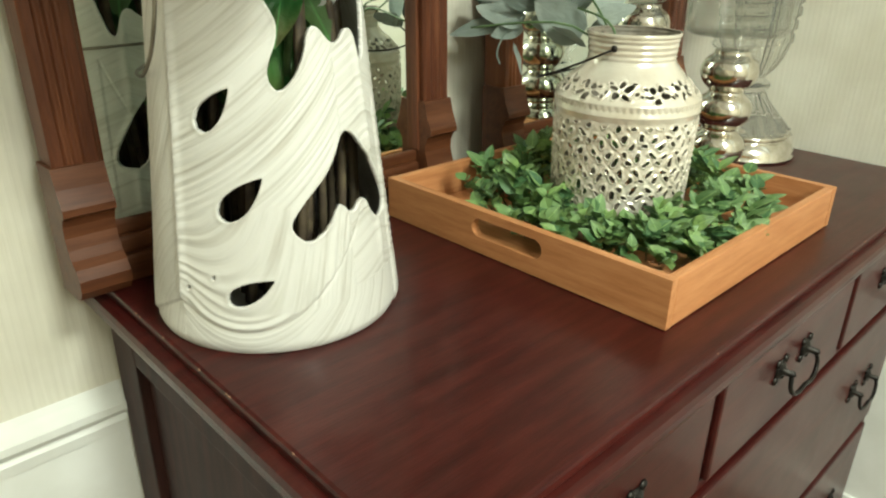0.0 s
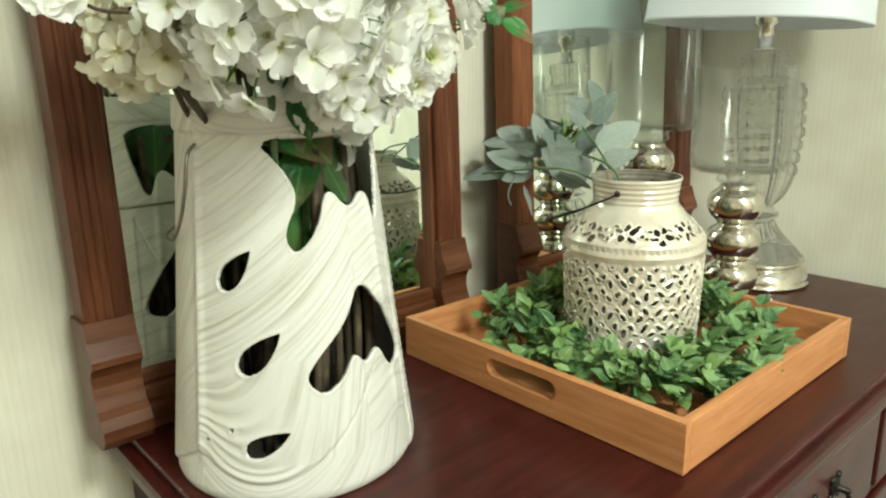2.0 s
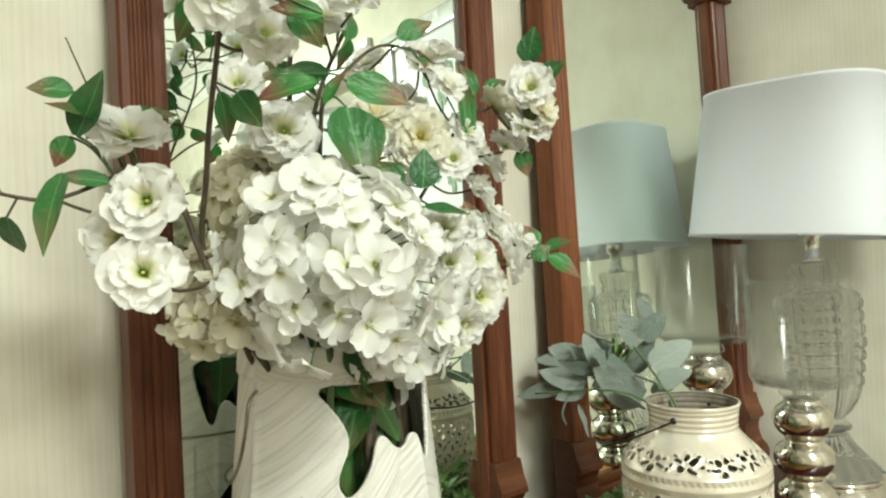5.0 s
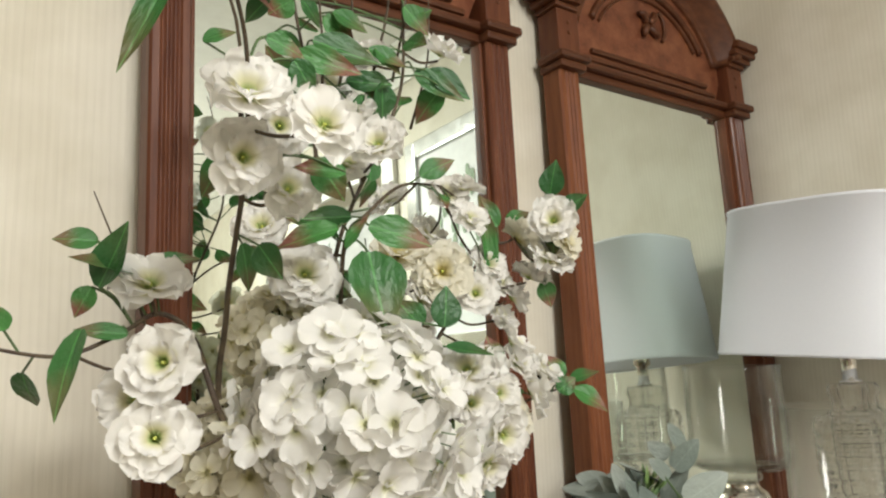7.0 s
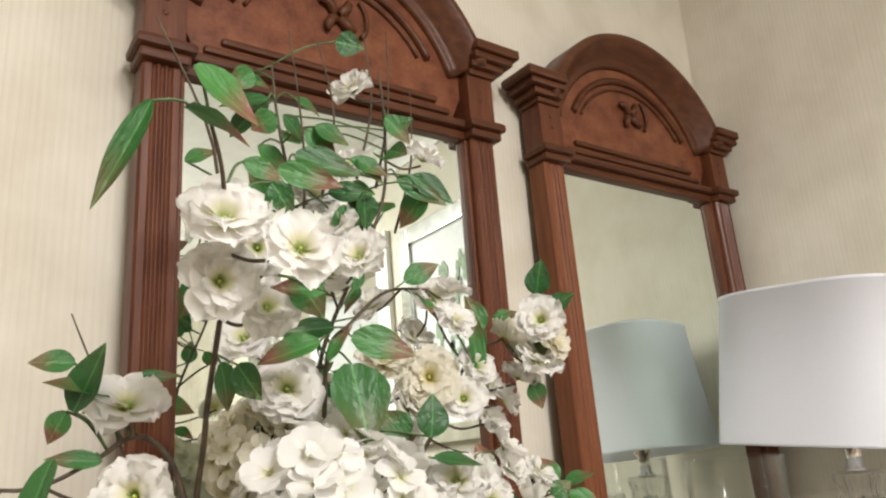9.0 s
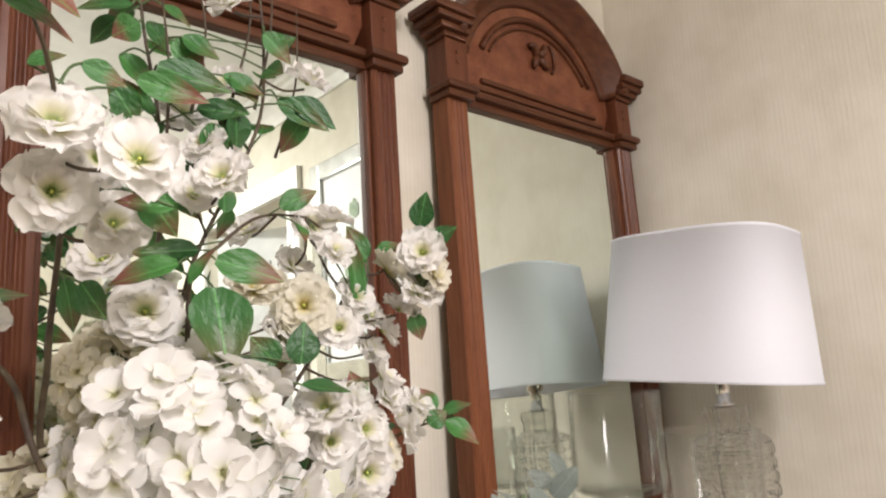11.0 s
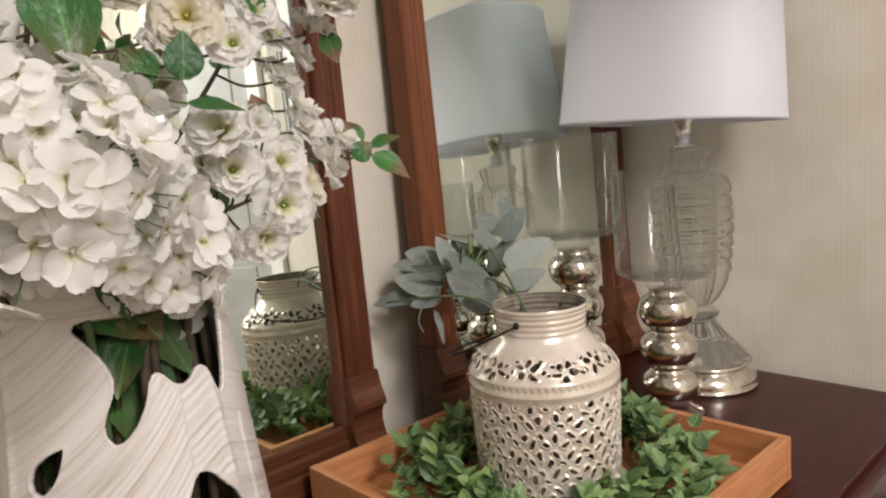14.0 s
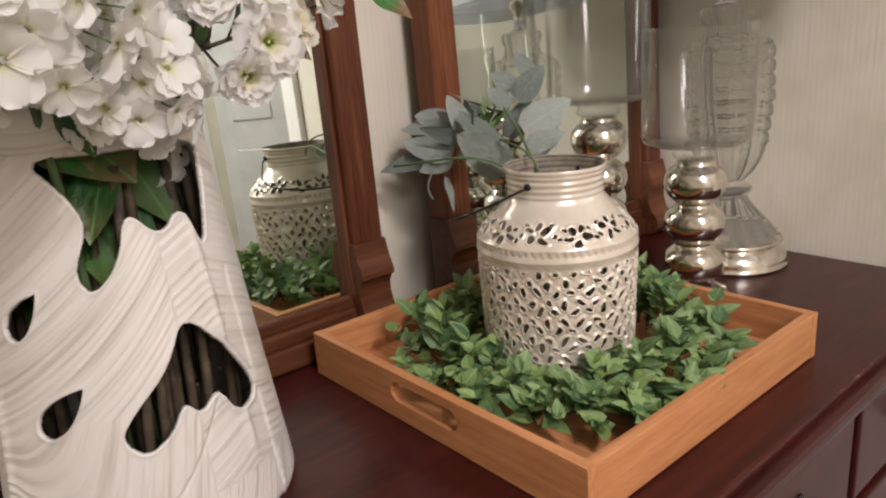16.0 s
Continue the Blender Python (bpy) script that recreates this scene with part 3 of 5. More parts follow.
def outline_shape(T, Z, points, arc):
    """Signed distance to a closed outline given in degrees and metres."""
    P = [(a * arc, b) for a, b in points]
    X, Y = T * arc, Z
    best = np.full(T.shape, 1e9)
    inside = np.zeros(T.shape, dtype=bool)
    for (x0, y0), (x1, y1) in zip(P, P[1:] + P[:1]):
        ex, ey = x1 - x0, y1 - y0
        t = np.clip(((X - x0) * ex + (Y - y0) * ey) / (ex * ex + ey * ey), 0, 1)
        best = np.minimum(best, np.hypot(X - x0 - t * ex, Y - y0 - t * ey))
        cross = (y0 > Y) != (y1 > Y)
        with np.errstate(divide="ignore", invalid="ignore"):
            inside ^= cross & (X < (ex * (Y - y0) / (ey if abs(ey) > 1e-9 else 1e-9) + x0))
    return np.where(inside, -best, best)


def drop_outline(tip, end, r, arc, n=22):
    """Teardrop outline in degrees and metres, from its pointed tip to its round end."""
    dx, dy = (end[0] - tip[0]) * arc, end[1] - tip[1]
    full = math.hypot(dx, dy)
    ux, uy = dx / full, dy / full
    out = []
    for i in range(n):
        th = 2 * math.pi * i / n
        along = full * (1 - math.cos(th)) / 2
        across = 1.28 * r * math.sin(th) * abs(math.sin(th / 2)) ** 0.9
        out.append((tip[0] + (ux * along - uy * across) / arc, tip[1] + uy * along + ux * across))
    return out


# ---- white leaf vase ----
def ceramic():
    mat = material("white_glazed_ceramic", (0.74, 0.70, 0.62), 0.4, 0.0, Coat_Weight=0.15)
    uv = mat.node_tree.nodes.new("ShaderNodeUVMap")
    uv.uv_map = "grain"
    m = mat.node_tree.nodes.new("ShaderNodeMapping")
    m.inputs["Scale"].default_value = (1.0, 0.06, 1.0)
    link(mat, uv.outputs[0], m.inputs[0])
    lines = noise_tex(mat, m.outputs[0], 210.0, 2.0)
    broad = noise_tex(mat, m.outputs[0], 60.0, 2.0)
    mix = node(mat, "ShaderNodeMath")
    link(mat, lines, mix.inputs[0])
    link(mat, broad, mix.inputs[1])
    dirt = ramp(mat, mix.outputs[0], [(0.66, (0.43, 0.395, 0.345)), (0.88, (0.55, 0.525, 0.48)), (1.08, (0.615, 0.59, 0.55))])
    link(mat, dirt, shader_of(mat).inputs["Base Color"])
    bump(mat, mix.outputs[0], 0.45, 0.0025)
    return mat


CERAMIC = ceramic()
VX, VY = -0.232, 0.318
VH = 0.364
vase = thing("leaf_vase", (VX, VY, TOP), "tall white ceramic vase carved with leaves, pierced, with wire handle", "vase")
ARC = 2 * math.pi * 0.106 / 360


def vase_radius(z):
    h = np.clip(z / VH, 0, 1)
    return 0.0885 + 0.0350 * (1 - h) ** 1.15 - 0.0045 * np.clip(1 - z / 0.012, 0, 1) ** 2 + 0.0025 * np.clip((z - 0.333) / 0.004, 0, 1)


CROWN_GAP = cut_corners([(-133, 0.333), (-116, 0.303), (-110, 0.280), (-119, 0.246), (-113, 0.229), (-101, 0.250), (-94.5, 0.288), (-82, 0.262), (-68, 0.283), (-60, 0.238), (-48, 0.300), (-46, 0.331)])
HEART_GAP = cut_corners([(-81, 0.202), (-91, 0.165), (-107, 0.137), (-114, 0.118), (-106, 0.100), (-95, 0.112), (-88.5, 0.134), (-82, 0.118), (-73, 0.133), (-66, 0.105), (-54, 0.104), (-49, 0.118), (-61, 0.157)])


def vase_openings(T, Z):
    out = np.full(T.shape, 1.0)
    for turn in (0, 180, -180, 360):
        S = T + turn
        for tip, end, r in (((-135.5, 0.236), (-152.5, 0.2015), 0.0105), ((-123.5, 0.163), (-143.5, 0.127), 0.0112), ((-121.5, 0.072), (-142, 0.052), 0.0092),
                            ((-160.5, 0.0620), (-162.5, 0.0585), 0.0018), ((-147.5, 0.0760), (-149.0, 0.0710), 0.0018)):
            out = np.minimum(out, outline_shape(S, Z, drop_outline(tip, end, r, ARC), ARC))
        out = np.minimum(out, outline_shape(S, Z, CROWN_GAP, ARC))
        out = np.minimum(out, outline_shape(S, Z, HEART_GAP, ARC))
    return out


def foot_curve(d):
    """Height of the leaf's lower edge, d degrees round from its rib."""
    return np.where(d < 0, 0.046 - 0.0011 * np.abs(d), 0.046 - 0.0016 * d + 0.0000265 * d * d)


def vein_phase(T, Z):
    d = np.mod(T + 166, 180)
    s = d / 100
    low = np.clip((0.135 - Z) / 0.095, 0, 1)
    sweep = (1 - low) * (0.075 * s + 0.085 * s * s) + low * 1.15 * (foot_curve(d) - 0.046)
    second = (s > 0.82) & (s < 1.35) & (Z < 0.334) & (Z > 0.05)
    return np.where(second, 3.0 + Z + 0.075 * np.abs(s - 1.0 - 0.25 * (0.28 - Z)), Z - sweep) + np.where(Z > 0.334, 5.0 + 0.14 * s, 0)


def vase_relief(T, Z, D):
    s = np.mod(T + 166 + 90, 180) - 90
    d = np.where(s < -62, s + 180, s)
    edge = Z - foot_curve(d)
    above = np.clip(edge / 0.004 + 0.5, 0, 1)
    rib = 0.0030 * np.exp(-(s / 2.6) ** 2) * np.clip((Z - 0.03) / 0.02, 0, 1) * np.clip((0.335 - Z) / 0.01, 0, 1)
    ph = vein_phase(T, Z)
    deep = 0.00034 + 0.00042 * np.clip((0.12 - Z) / 0.08, 0, 1)
    lines = deep * np.sin(ph * 2 * np.pi / 0.0085 + 1.6 * np.sin(ph * 90)) * np.clip((0.333 - Z) / 0.006, 0, 1) * above
    leaf_edge = 0.0017 * (above - 0.5) - 0.0016 * np.exp(-(edge / 0.0022) ** 2)
    ss = np.mod(T + 166, 180) / 100
    rib = rib + 0.0028 * np.exp(-((ss - 1.0 - 0.25 * (0.28 - Z)) / 0.022) ** 2) * (Z < 0.29) * np.clip((Z - 0.05) / 0.03, 0, 1)
    lip = 0.0016 * np.exp(-(D / 0.0035) ** 2) * (Z < 0.333)
    calm = np.clip(D / 0.007, 0, 1)
    return (rib + lines + leaf_edge) * calm + lip


pierced("vase_body", vase_radius, VH, 480, 260, vase_openings, vase, CERAMIC, 0.0042, "white carved ceramic body with leaf-shaped openings", vase_relief, vein_phase)
part("vase_floor", lathe([(0.0005, 0.0), (0.117, 0.0), (0.117, 0.008), (0.0005, 0.008)], 48), CERAMIC, vase)
wire = [(-0.089 * math.cos(0.0), 0.0, 0.327), (-0.104, -0.004, 0.318), (-0.110, -0.004, 0.290), (-0.112, 0.004, 0.262), (-0.104, 0.030, 0.240), (-0.078, 0.074, 0.236), (-0.02, 0.108, 0.240),
        (0.05, 0.100, 0.244), (0.096, 0.050, 0.262), (0.106, 0.012, 0.290), (0.089, 0.0, 0.327)]
handle = part("wire_handle", tube(smooth_profile(wire, 5), 0.0017, 8), WIRE, vase, "bent steel wire bail handle", True)
handle.rotation_euler = (0, 0, radians(14))

# ---- tray ----
tray = thing("serving_tray", (0.21, 0.21, TOP), "square bamboo serving tray with cut-out hand grips", "tray")
TH, TT, TG = 0.210, 0.011, 0.054


def tray_wall(cut):
    """One side along x with an oblong grip cut through it."""
    outline = [(-TH, 0.0), (TH, 0.0), (TH, TG), (-TH, TG)]
    bm = bmesh.new()
    if not cut:
        return block(-TH + TT, TH - TT, 0, TT, 0, TG, 0.0015)
    hole = []
    for sx, sz, a0 in ((1, 0, -90), (-1, 0, 90)):
        for k in range(9):
            a = radians(a0 + 180 * k / 8)
            hole.append((sx * 0.042 + 0.0115 * math.cos(a), 0.032 + 0.0115 * math.sin(a)))
    faces = []
    rings = []
    for y in (0.0, TT):
        rings.append(([bm.verts.new((x, y, z)) for x, z in outline], [bm.verts.new((x, y, z)) for x, z in hole]))
    for outer, inner in rings:
        edges = [bm.edges.new((outer[i], outer[(i + 1) % 4])) for i in range(4)]
        edges += [bm.edges.new((inner[i], inner[(i + 1) % len(inner)])) for i in range(len(inner))]
        bmesh.ops.triangle_fill(bm, use_beauty=True, edges=edges)
    for key, n in ((0, 4), (1, len(hole))):
        p, q = rings[0][key], rings[1][key]
        for i in range(n):
            bm.faces.new((p[i], p[(i + 1) % n], q[(i + 1) % n], q[i]))
    bmesh.ops.recalc_face_normals(bm, faces=bm.faces)
    return bm


for turn, cut, mat in ((0, False, BAMBOO_X), (90, True, BAMBOO_X), (180, False, BAMBOO_X), (270, True, BAMBOO_X)):
    ob = part("tray_side", tray_wall(cut), mat, tray, "bamboo side with oblong hand grip" if cut else "")
    ob.matrix_basis = pose(0, 0, 0.0015, 0, 0, turn) @ pose(0, -TH, 0)
part("tray_base", block(-TH + TT, TH - TT, -TH + TT, TH - TT, 0.002, 0.010), BAMBOO_Y, tray)

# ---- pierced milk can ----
# The dark of the piercings is put into the inner wall's colour.
INSIDE = speckled("dark_can_inside", (0.14, 0.12, 0.09), (0.26, 0.22, 0.17), 60, 0.6)
CX, CY, CZ = 0.190, 0.190, TOP + 0.0105
can = thing("milk_can", (CX, CY, CZ), "cream enamelled metal milk can, pierced with scrollwork", "milk can")
CANLEN = 0.262


def can_section(v):
    """Radius and height along the wall, v metres from the foot."""
    keys = np.array([0, 0.006, 0.014, 0.150, 0.158, 0.164, 0.172, 0.222, 0.226, 0.232, 0.255, 0.258, CANLEN])
    rad = np.array([0.0815, 0.0830, 0.0815, 0.0862, 0.0885, 0.0870, 0.0875, 0.0545, 0.0525, 0.0515, 0.0535, 0.0555, 0.0550])
    hei = np.array([0, 0.005, 0.013, 0.149, 0.156, 0.162, 0.169, 0.206, 0.209, 0.214, 0.236, 0.239, 0.242])
    return np.interp(v, keys, rad), np.interp(v, keys, hei)


def can_openings(T, V):
    """Scrollwork: teardrops turned every way in staggered rings, cut a little unevenly."""
    out = np.full(T.shape, 1.0)
    pitch_u, pitch_v = 360.0 / 32, 0.0103
    arc = 2 * math.pi * 0.085 / 360
    T = T + 0.7 * np.sin(V * 210 + np.radians(T) * 5) + 0.5 * np.sin(V * 120 - np.radians(T) * 11)
    V0 = V
    V = V + 0.0016 * np.sin(np.radians(T) * 16 + V * 130) + 0.0009 * np.sin(np.radians(T) * 7 - V * 300)
    for row in range(13):
        W = V - 0.0215 - row * pitch_v
        U = T + 0.5 * (row % 2) * pitch_u + 360
        column = np.floor(U / pitch_u)
        S = (np.mod(U, pitch_u) - pitch_u / 2) * arc
        a = np.radians(np.where(np.mod(column + row // 2, 2) < 1, 52, 128) + 180 * (row % 2) + 34 * np.sin(column * 2.4 + row * 1.7))
        p, q = S * np.cos(a) + W * np.sin(a), -S * np.sin(a) + W * np.cos(a)
        girth = 0.0027 + 0.17 * np.clip(p, -0.006, 0.005)
        out = np.minimum(out, np.hypot(p / 1.45, q - 26 * p * p) - girth)
    arc2 = 2 * math.pi * 0.072 / 360
    for turn, dv in ((3, 0.0), (33, 0.004)):
        S = (np.mod(T + turn, 60.0) - 30.0) * arc2
        W = V - 0.192 + dv
        for k in range(5):
            a = math.radians((90 if dv == 0 else -90) + 72 * k)
            p, q = S * math.cos(a) + W * math.sin(a), -S * math.sin(a) + W * math.cos(a)
            out = np.minimum(out, np.hypot((p - 0.0090) / 1.5, q - 30 * (p - 0.009) ** 2) - 0.0034)
        for off in (-0.0165, 0.0165):
            out = np.minimum(out, np.hypot(S - off, W + 0.004) - 0.0022)
            out = np.minimum(out, np.hypot((S - 0.8 * off) / 1.4, W - 0.0085) - 0.0019)
    return np.where((V0 < 0.015) | ((V0 > 0.147) & (V0 < 0.176)) | (V0 > 0.212), np.maximum(out, 0.002), out)


def can_relief(T, V, D):
    rims = 0.0017 * np.exp(-((D - 0.0007) / 0.0010) ** 2) * (V > 0.017) * (V < 0.214)
    scroll = 0.0003 * np.sin(np.radians(T) * 56 + 260 * V) * np.sin(V * 520) * (V > 0.02) * (V < 0.146)
    fluting = 0.0006 * np.sin(np.radians(T) * 70) * np.exp(-((V - 0.167) / 0.003) ** 2)
    neck = 0.0005 * np.sin(V * 900) * (V > 0.226) * (V < 0.256)
    return rims + scroll + fluting + neck


can_body = pierced("can_body", lambda v: can_section(v)[0], CANLEN, 560, 270, can_openings, can, PEARL, 0.0022, "pearly cream pierced metal body", can_relief, None, lambda v: can_section(v)[1])
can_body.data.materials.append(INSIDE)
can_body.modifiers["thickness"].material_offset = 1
part("can_floor", lathe([(0.0005, 0.0), (0.079, 0.0), (0.079, 0.004), (0.0005, 0.004)], 40), STAIN, can)
bail = [(-0.051, -0.006, 0.224), (-0.060, -0.004, 0.222), (-0.072, 0.014, 0.212), (-0.086, 0.040, 0.199), (-0.084, 0.070, 0.188), (-0.050, 0.098, 0.180), (0.000, 0.110, 0.178),
        (0.050, 0.098, 0.184), (0.076, 0.060, 0.200), (0.066, 0.026, 0.220), (0.051, 0.012, 0.226)]
part("can_handle", tube(smooth_profile(bail, 5), 0.0014, 8), IRON, can, "dark wire bail handle", True)
for s in (-1, 1):
    rivet = lathe([(0.0003, -0.004), (0.003, -0.003), (0.004, 0.0), (0.003, 0.003), (0.0003, 0.004)], 10)
    ob = part("rivet", rivet, IRON, can, "", True)
    ob.location = (s * 0.0525, s * 0.009, 0.226)


# ---- table lamp ----
def fabric():
    mat = material("white_linen", (0.70, 0.72, 0.79), 0.85)
    v = coords(mat)
    weave = noise_tex(mat, coords(mat, (1, 1, 6)), 260.0, 2.0)
    link(mat, ramp(mat, weave, [(0.3, (0.85, 0.86, 0.90)), (0.7, (0.90, 0.91, 0.94))]), shader_of(mat).inputs["Base Color"])
    bump(mat, weave, 0.25, 0.001)
    thin = node(mat, "ShaderNodeBsdfTranslucent", Color=(0.87, 0.89, 0.93, 1))
    mix = node(mat, "ShaderNodeMixShader", Fac=0.42)
    link(mat, shader_of(mat).outputs[0], mix.inputs[1])
    link(mat, thin.outputs[0], mix.inputs[2])
    link(mat, mix.outputs[0], mat.node_tree.nodes["Material Output"].inputs["Surface"])
    return mat


LINEN = fabric()
LX, LY = 0.692, 0.250
table_lamp = thing("table_lamp", (LX, LY, TOP), "cut-glass urn table lamp with white linen shade, unlit", "lamp")
part("lamp_base", lathe(smooth_profile([(0.0005, 0.0), (0.083, 0.0), (0.087, 0.009), (0.084, 0.021), (0.077, 0.030), (0.073, 0.034), (0.075, 0.038), (0.073, 0.043), (0.0005, 0.044)], 3), 56), MERCURY, table_lamp, "mercury glass foot", True)
# The glass stands a few degrees out of plumb on its foot.
OFF_PLUMB = Matrix.Rotation(math.atan2(-0.014, 0.41), 4, "X") @ Matrix.Rotation(math.atan2(-0.013, 0.41), 4, "Y")
foot = smooth_profile([(0.0005, 0.0445), (0.069, 0.045), (0.068, 0.052), (0.059, 0.064), (0.046, 0.080), (0.034, 0.096), (0.027, 0.110)], 4)
stem_glass = part("lamp_stem", lathe(foot + [(0.0005, 0.111)], 80, None, (0, 0, 0), 0.06, 16), CUT_GLASS, table_lamp, "fluted clear glass stem", True, False)
knop = part("knop", lathe(smooth_profile([(0.0005, 0.1115), (0.026, 0.112), (0.034, 0.119), (0.034, 0.125), (0.026, 0.132), (0.023, 0.137), (0.0005, 0.138)], 3), 40), CUT_GLASS, table_lamp, "clear glass ring", True, False)
body = [(0.0005, 0.1385), (0.024, 0.139), (0.036, 0.152), (0.046, 0.170), (0.052, 0.188)]
for k in range(7):
    z = 0.192 + k * 0.0218
    r = 0.053 + 0.011 * min(1, (k + 1) / 4)
    body += [(r - 0.0038, z), (r, z + 0.0035), (r + 0.001, z + 0.011), (r, z + 0.0175), (r - 0.0038, z + 0.0205)]
body += [(0.062, 0.347), (0.054, 0.353), (0.042, 0.357), (0.034, 0.364), (0.032, 0.380), (0.036, 0.388), (0.037, 0.398), (0.033, 0.405), (0.0005, 0.406)]
urn = part("glass_urn", lathe(body, 112, None, (0, 0, 0), 0.075, 14), CUT_GLASS, table_lamp, "clear cut-glass urn body", False, False)
collar = part("collar", lathe([(0.0005, 0.4065), (0.019, 0.4065), (0.019, 0.410), (0.012, 0.412), (0.012, 0.446), (0.018, 0.450), (0.019, 0.472), (0.014, 0.48), (0.0005, 0.481)], 24), CHROME, table_lamp, "chrome neck and socket", True)
for ob in (stem_glass, knop, urn, collar):
    ob.matrix_basis = OFF_PLUMB


def shade_ring(scale, z, n=72):
    out = []
    for i in range(n):
        a = 2 * math.pi * i / n
        c, s = math.cos(a), math.sin(a)
        p = 3.2
        r = 1 / ((abs(c) / 0.134) ** p + (abs(s) / 0.169) ** p) ** (1 / p)
        out.append((scale * r * c, scale * r * s, z))
    return out


shade = bmesh.new()
rings = [[shade.verts.new(p) for p in shade_ring(k, z)] for k, z in ((0.985, 0.0), (1.0, 0.0), (1.0, 0.005), (0.994, 0.0055), (0.880, 0.243), (0.886, 0.2435), (0.886, 0.249), (0.870, 0.249), (0.865, 0.245))]
for p, q in zip(rings, rings[1:] + rings[:1]):
    for i in range(len(p)):
        shade.faces.new((p[i], p[(i + 1) % len(p)], q[(i + 1) % len(p)], q[i]))
bmesh.ops.recalc_face_normals(shade, faces=shade.faces)
cover = part("lamp_shade", shade, LINEN, table_lamp, "white linen rounded oblong shade", True)
cover.matrix_basis = pose(-0.055, 0.018, 0.448, 2.4, 2.6, 0)
harp = bmesh.new()
hang = Vector((-0.045, 0.006, 0.690))
for w in (-1, 1):
    tube([(-0.022, 0.020 + w * 0.012, 0.48), (-0.034, 0.018 + w * 0.05, 0.54), (-0.044, 0.014 + w * 0.05, 0.61), (hang.x, hang.y + w * 0.006, 0.688)], 0.0017, 6, harp)
for i in range(3):
    a = 2 * math.pi * i / 3
    tube([tuple(hang), (hang.x + 0.117 * math.cos(a), hang.y + 0.117 * math.sin(a), 0.690)], 0.0015, 6, harp)
part("harp", harp, CHROME, table_lamp, "", True)


# ---- candle holders ----
def candle_holder(where, balls, label):
    h = thing("candle_holder", where, label, "candle holder", "mercury glass candle holders")
    part("holder_foot", lathe(smooth_profile([(0.0005, 0.0), (0.046, 0.0), (0.047, 0.004), (0.036, 0.009), (0.026, 0.014), (0.0005, 0.0145)], 3), 36), CUT_GLASS, h, "clear glass foot", True, False)
    line, z = [(0.0005, 0.015), (0.024, 0.016)], 0.016
    for k in range(balls):
        line += [(0.0375, z + 0.010), (0.0435, z + 0.026), (0.0395, z + 0.043), (0.028, z + 0.0535), (0.0265, z + 0.0595)]
        z += 0.0605
    top = z
    part("stand", lathe(smooth_profile(line, 4) + [(0.0005, top + 0.001)], 40), MERCURY, h, "stacked silvered mercury glass balls", True)
    cup = smooth_profile([(0.0005, top + 0.0015), (0.026, top + 0.002), (0.033, top + 0.008), (0.030, top + 0.015), (0.037, top + 0.022)], 3)
    part("cup", lathe(cup + [(0.0005, top + 0.0225)], 36), GLASS, h, "clear glass cup", True)
    b = top + 0.023
    glass = [(0.0005, b), (0.066, b), (0.0725, b + 0.004), (0.0750, b + 0.012), (0.0758, b + 0.156), (0.0763, b + 0.160), (0.0743, b + 0.160), (0.0736, b + 0.156), (0.0728, b + 0.013), (0.065, b + 0.003), (0.0005, b + 0.003)]
    part("hurricane_glass", lathe(glass, 56), GLASS, h, "clear glass hurricane cylinder", True, False)
    return h


candle_holder((0.534, 0.224, TOP), 3, "short mercury glass candle holder with clear hurricane shade")
candle_holder((0.497, 0.366, TOP), 4, "tall mercury glass candle holder with clear hurricane shade")


# ---- foliage and flowers ----
def petal_material(name, heart, mid, rim, reach):
    """Silk petals: tinted near the middle of the flower, and letting light through."""
    mat = material(name, rim, 0.7)
    c = mat.node_tree.nodes.new("ShaderNodeTexCoord")
    far = node(mat, "ShaderNodeVectorMath")
    far.operation = "LENGTH"
    link(mat, c.outputs["Object"], far.inputs[0])
    scaled = node(mat, "ShaderNodeMath")
    scaled.operation = "DIVIDE"
    scaled.inputs[1].default_value = reach
    link(mat, far.outputs["Value"], scaled.inputs[0])
    tint = ramp(mat, scaled.outputs[0], [(0.09, heart), (0.27, mid), (0.50, rim)])
    link(mat, tint, shader_of(mat).inputs["Base Color"])
    bump(mat, noise_tex(mat, coords(mat, (1, 1, 1)), 240.0 if reach < 0.5 else 7.0, 3.0), 0.25, 0.0012)
    thin = node(mat, "ShaderNodeBsdfTranslucent")
    link(mat, tint, thin.inputs["Color"])
    mix = node(mat, "ShaderNodeMixShader", Fac=0.50)
    out = mat.node_tree.nodes["Material Output"]
    link(mat, shader_of(mat).outputs[0], mix.inputs[1])
    link(mat, thin.outputs[0], mix.inputs[2])
    link(mat, mix.outputs[0], out.inputs["Surface"])
    return mat


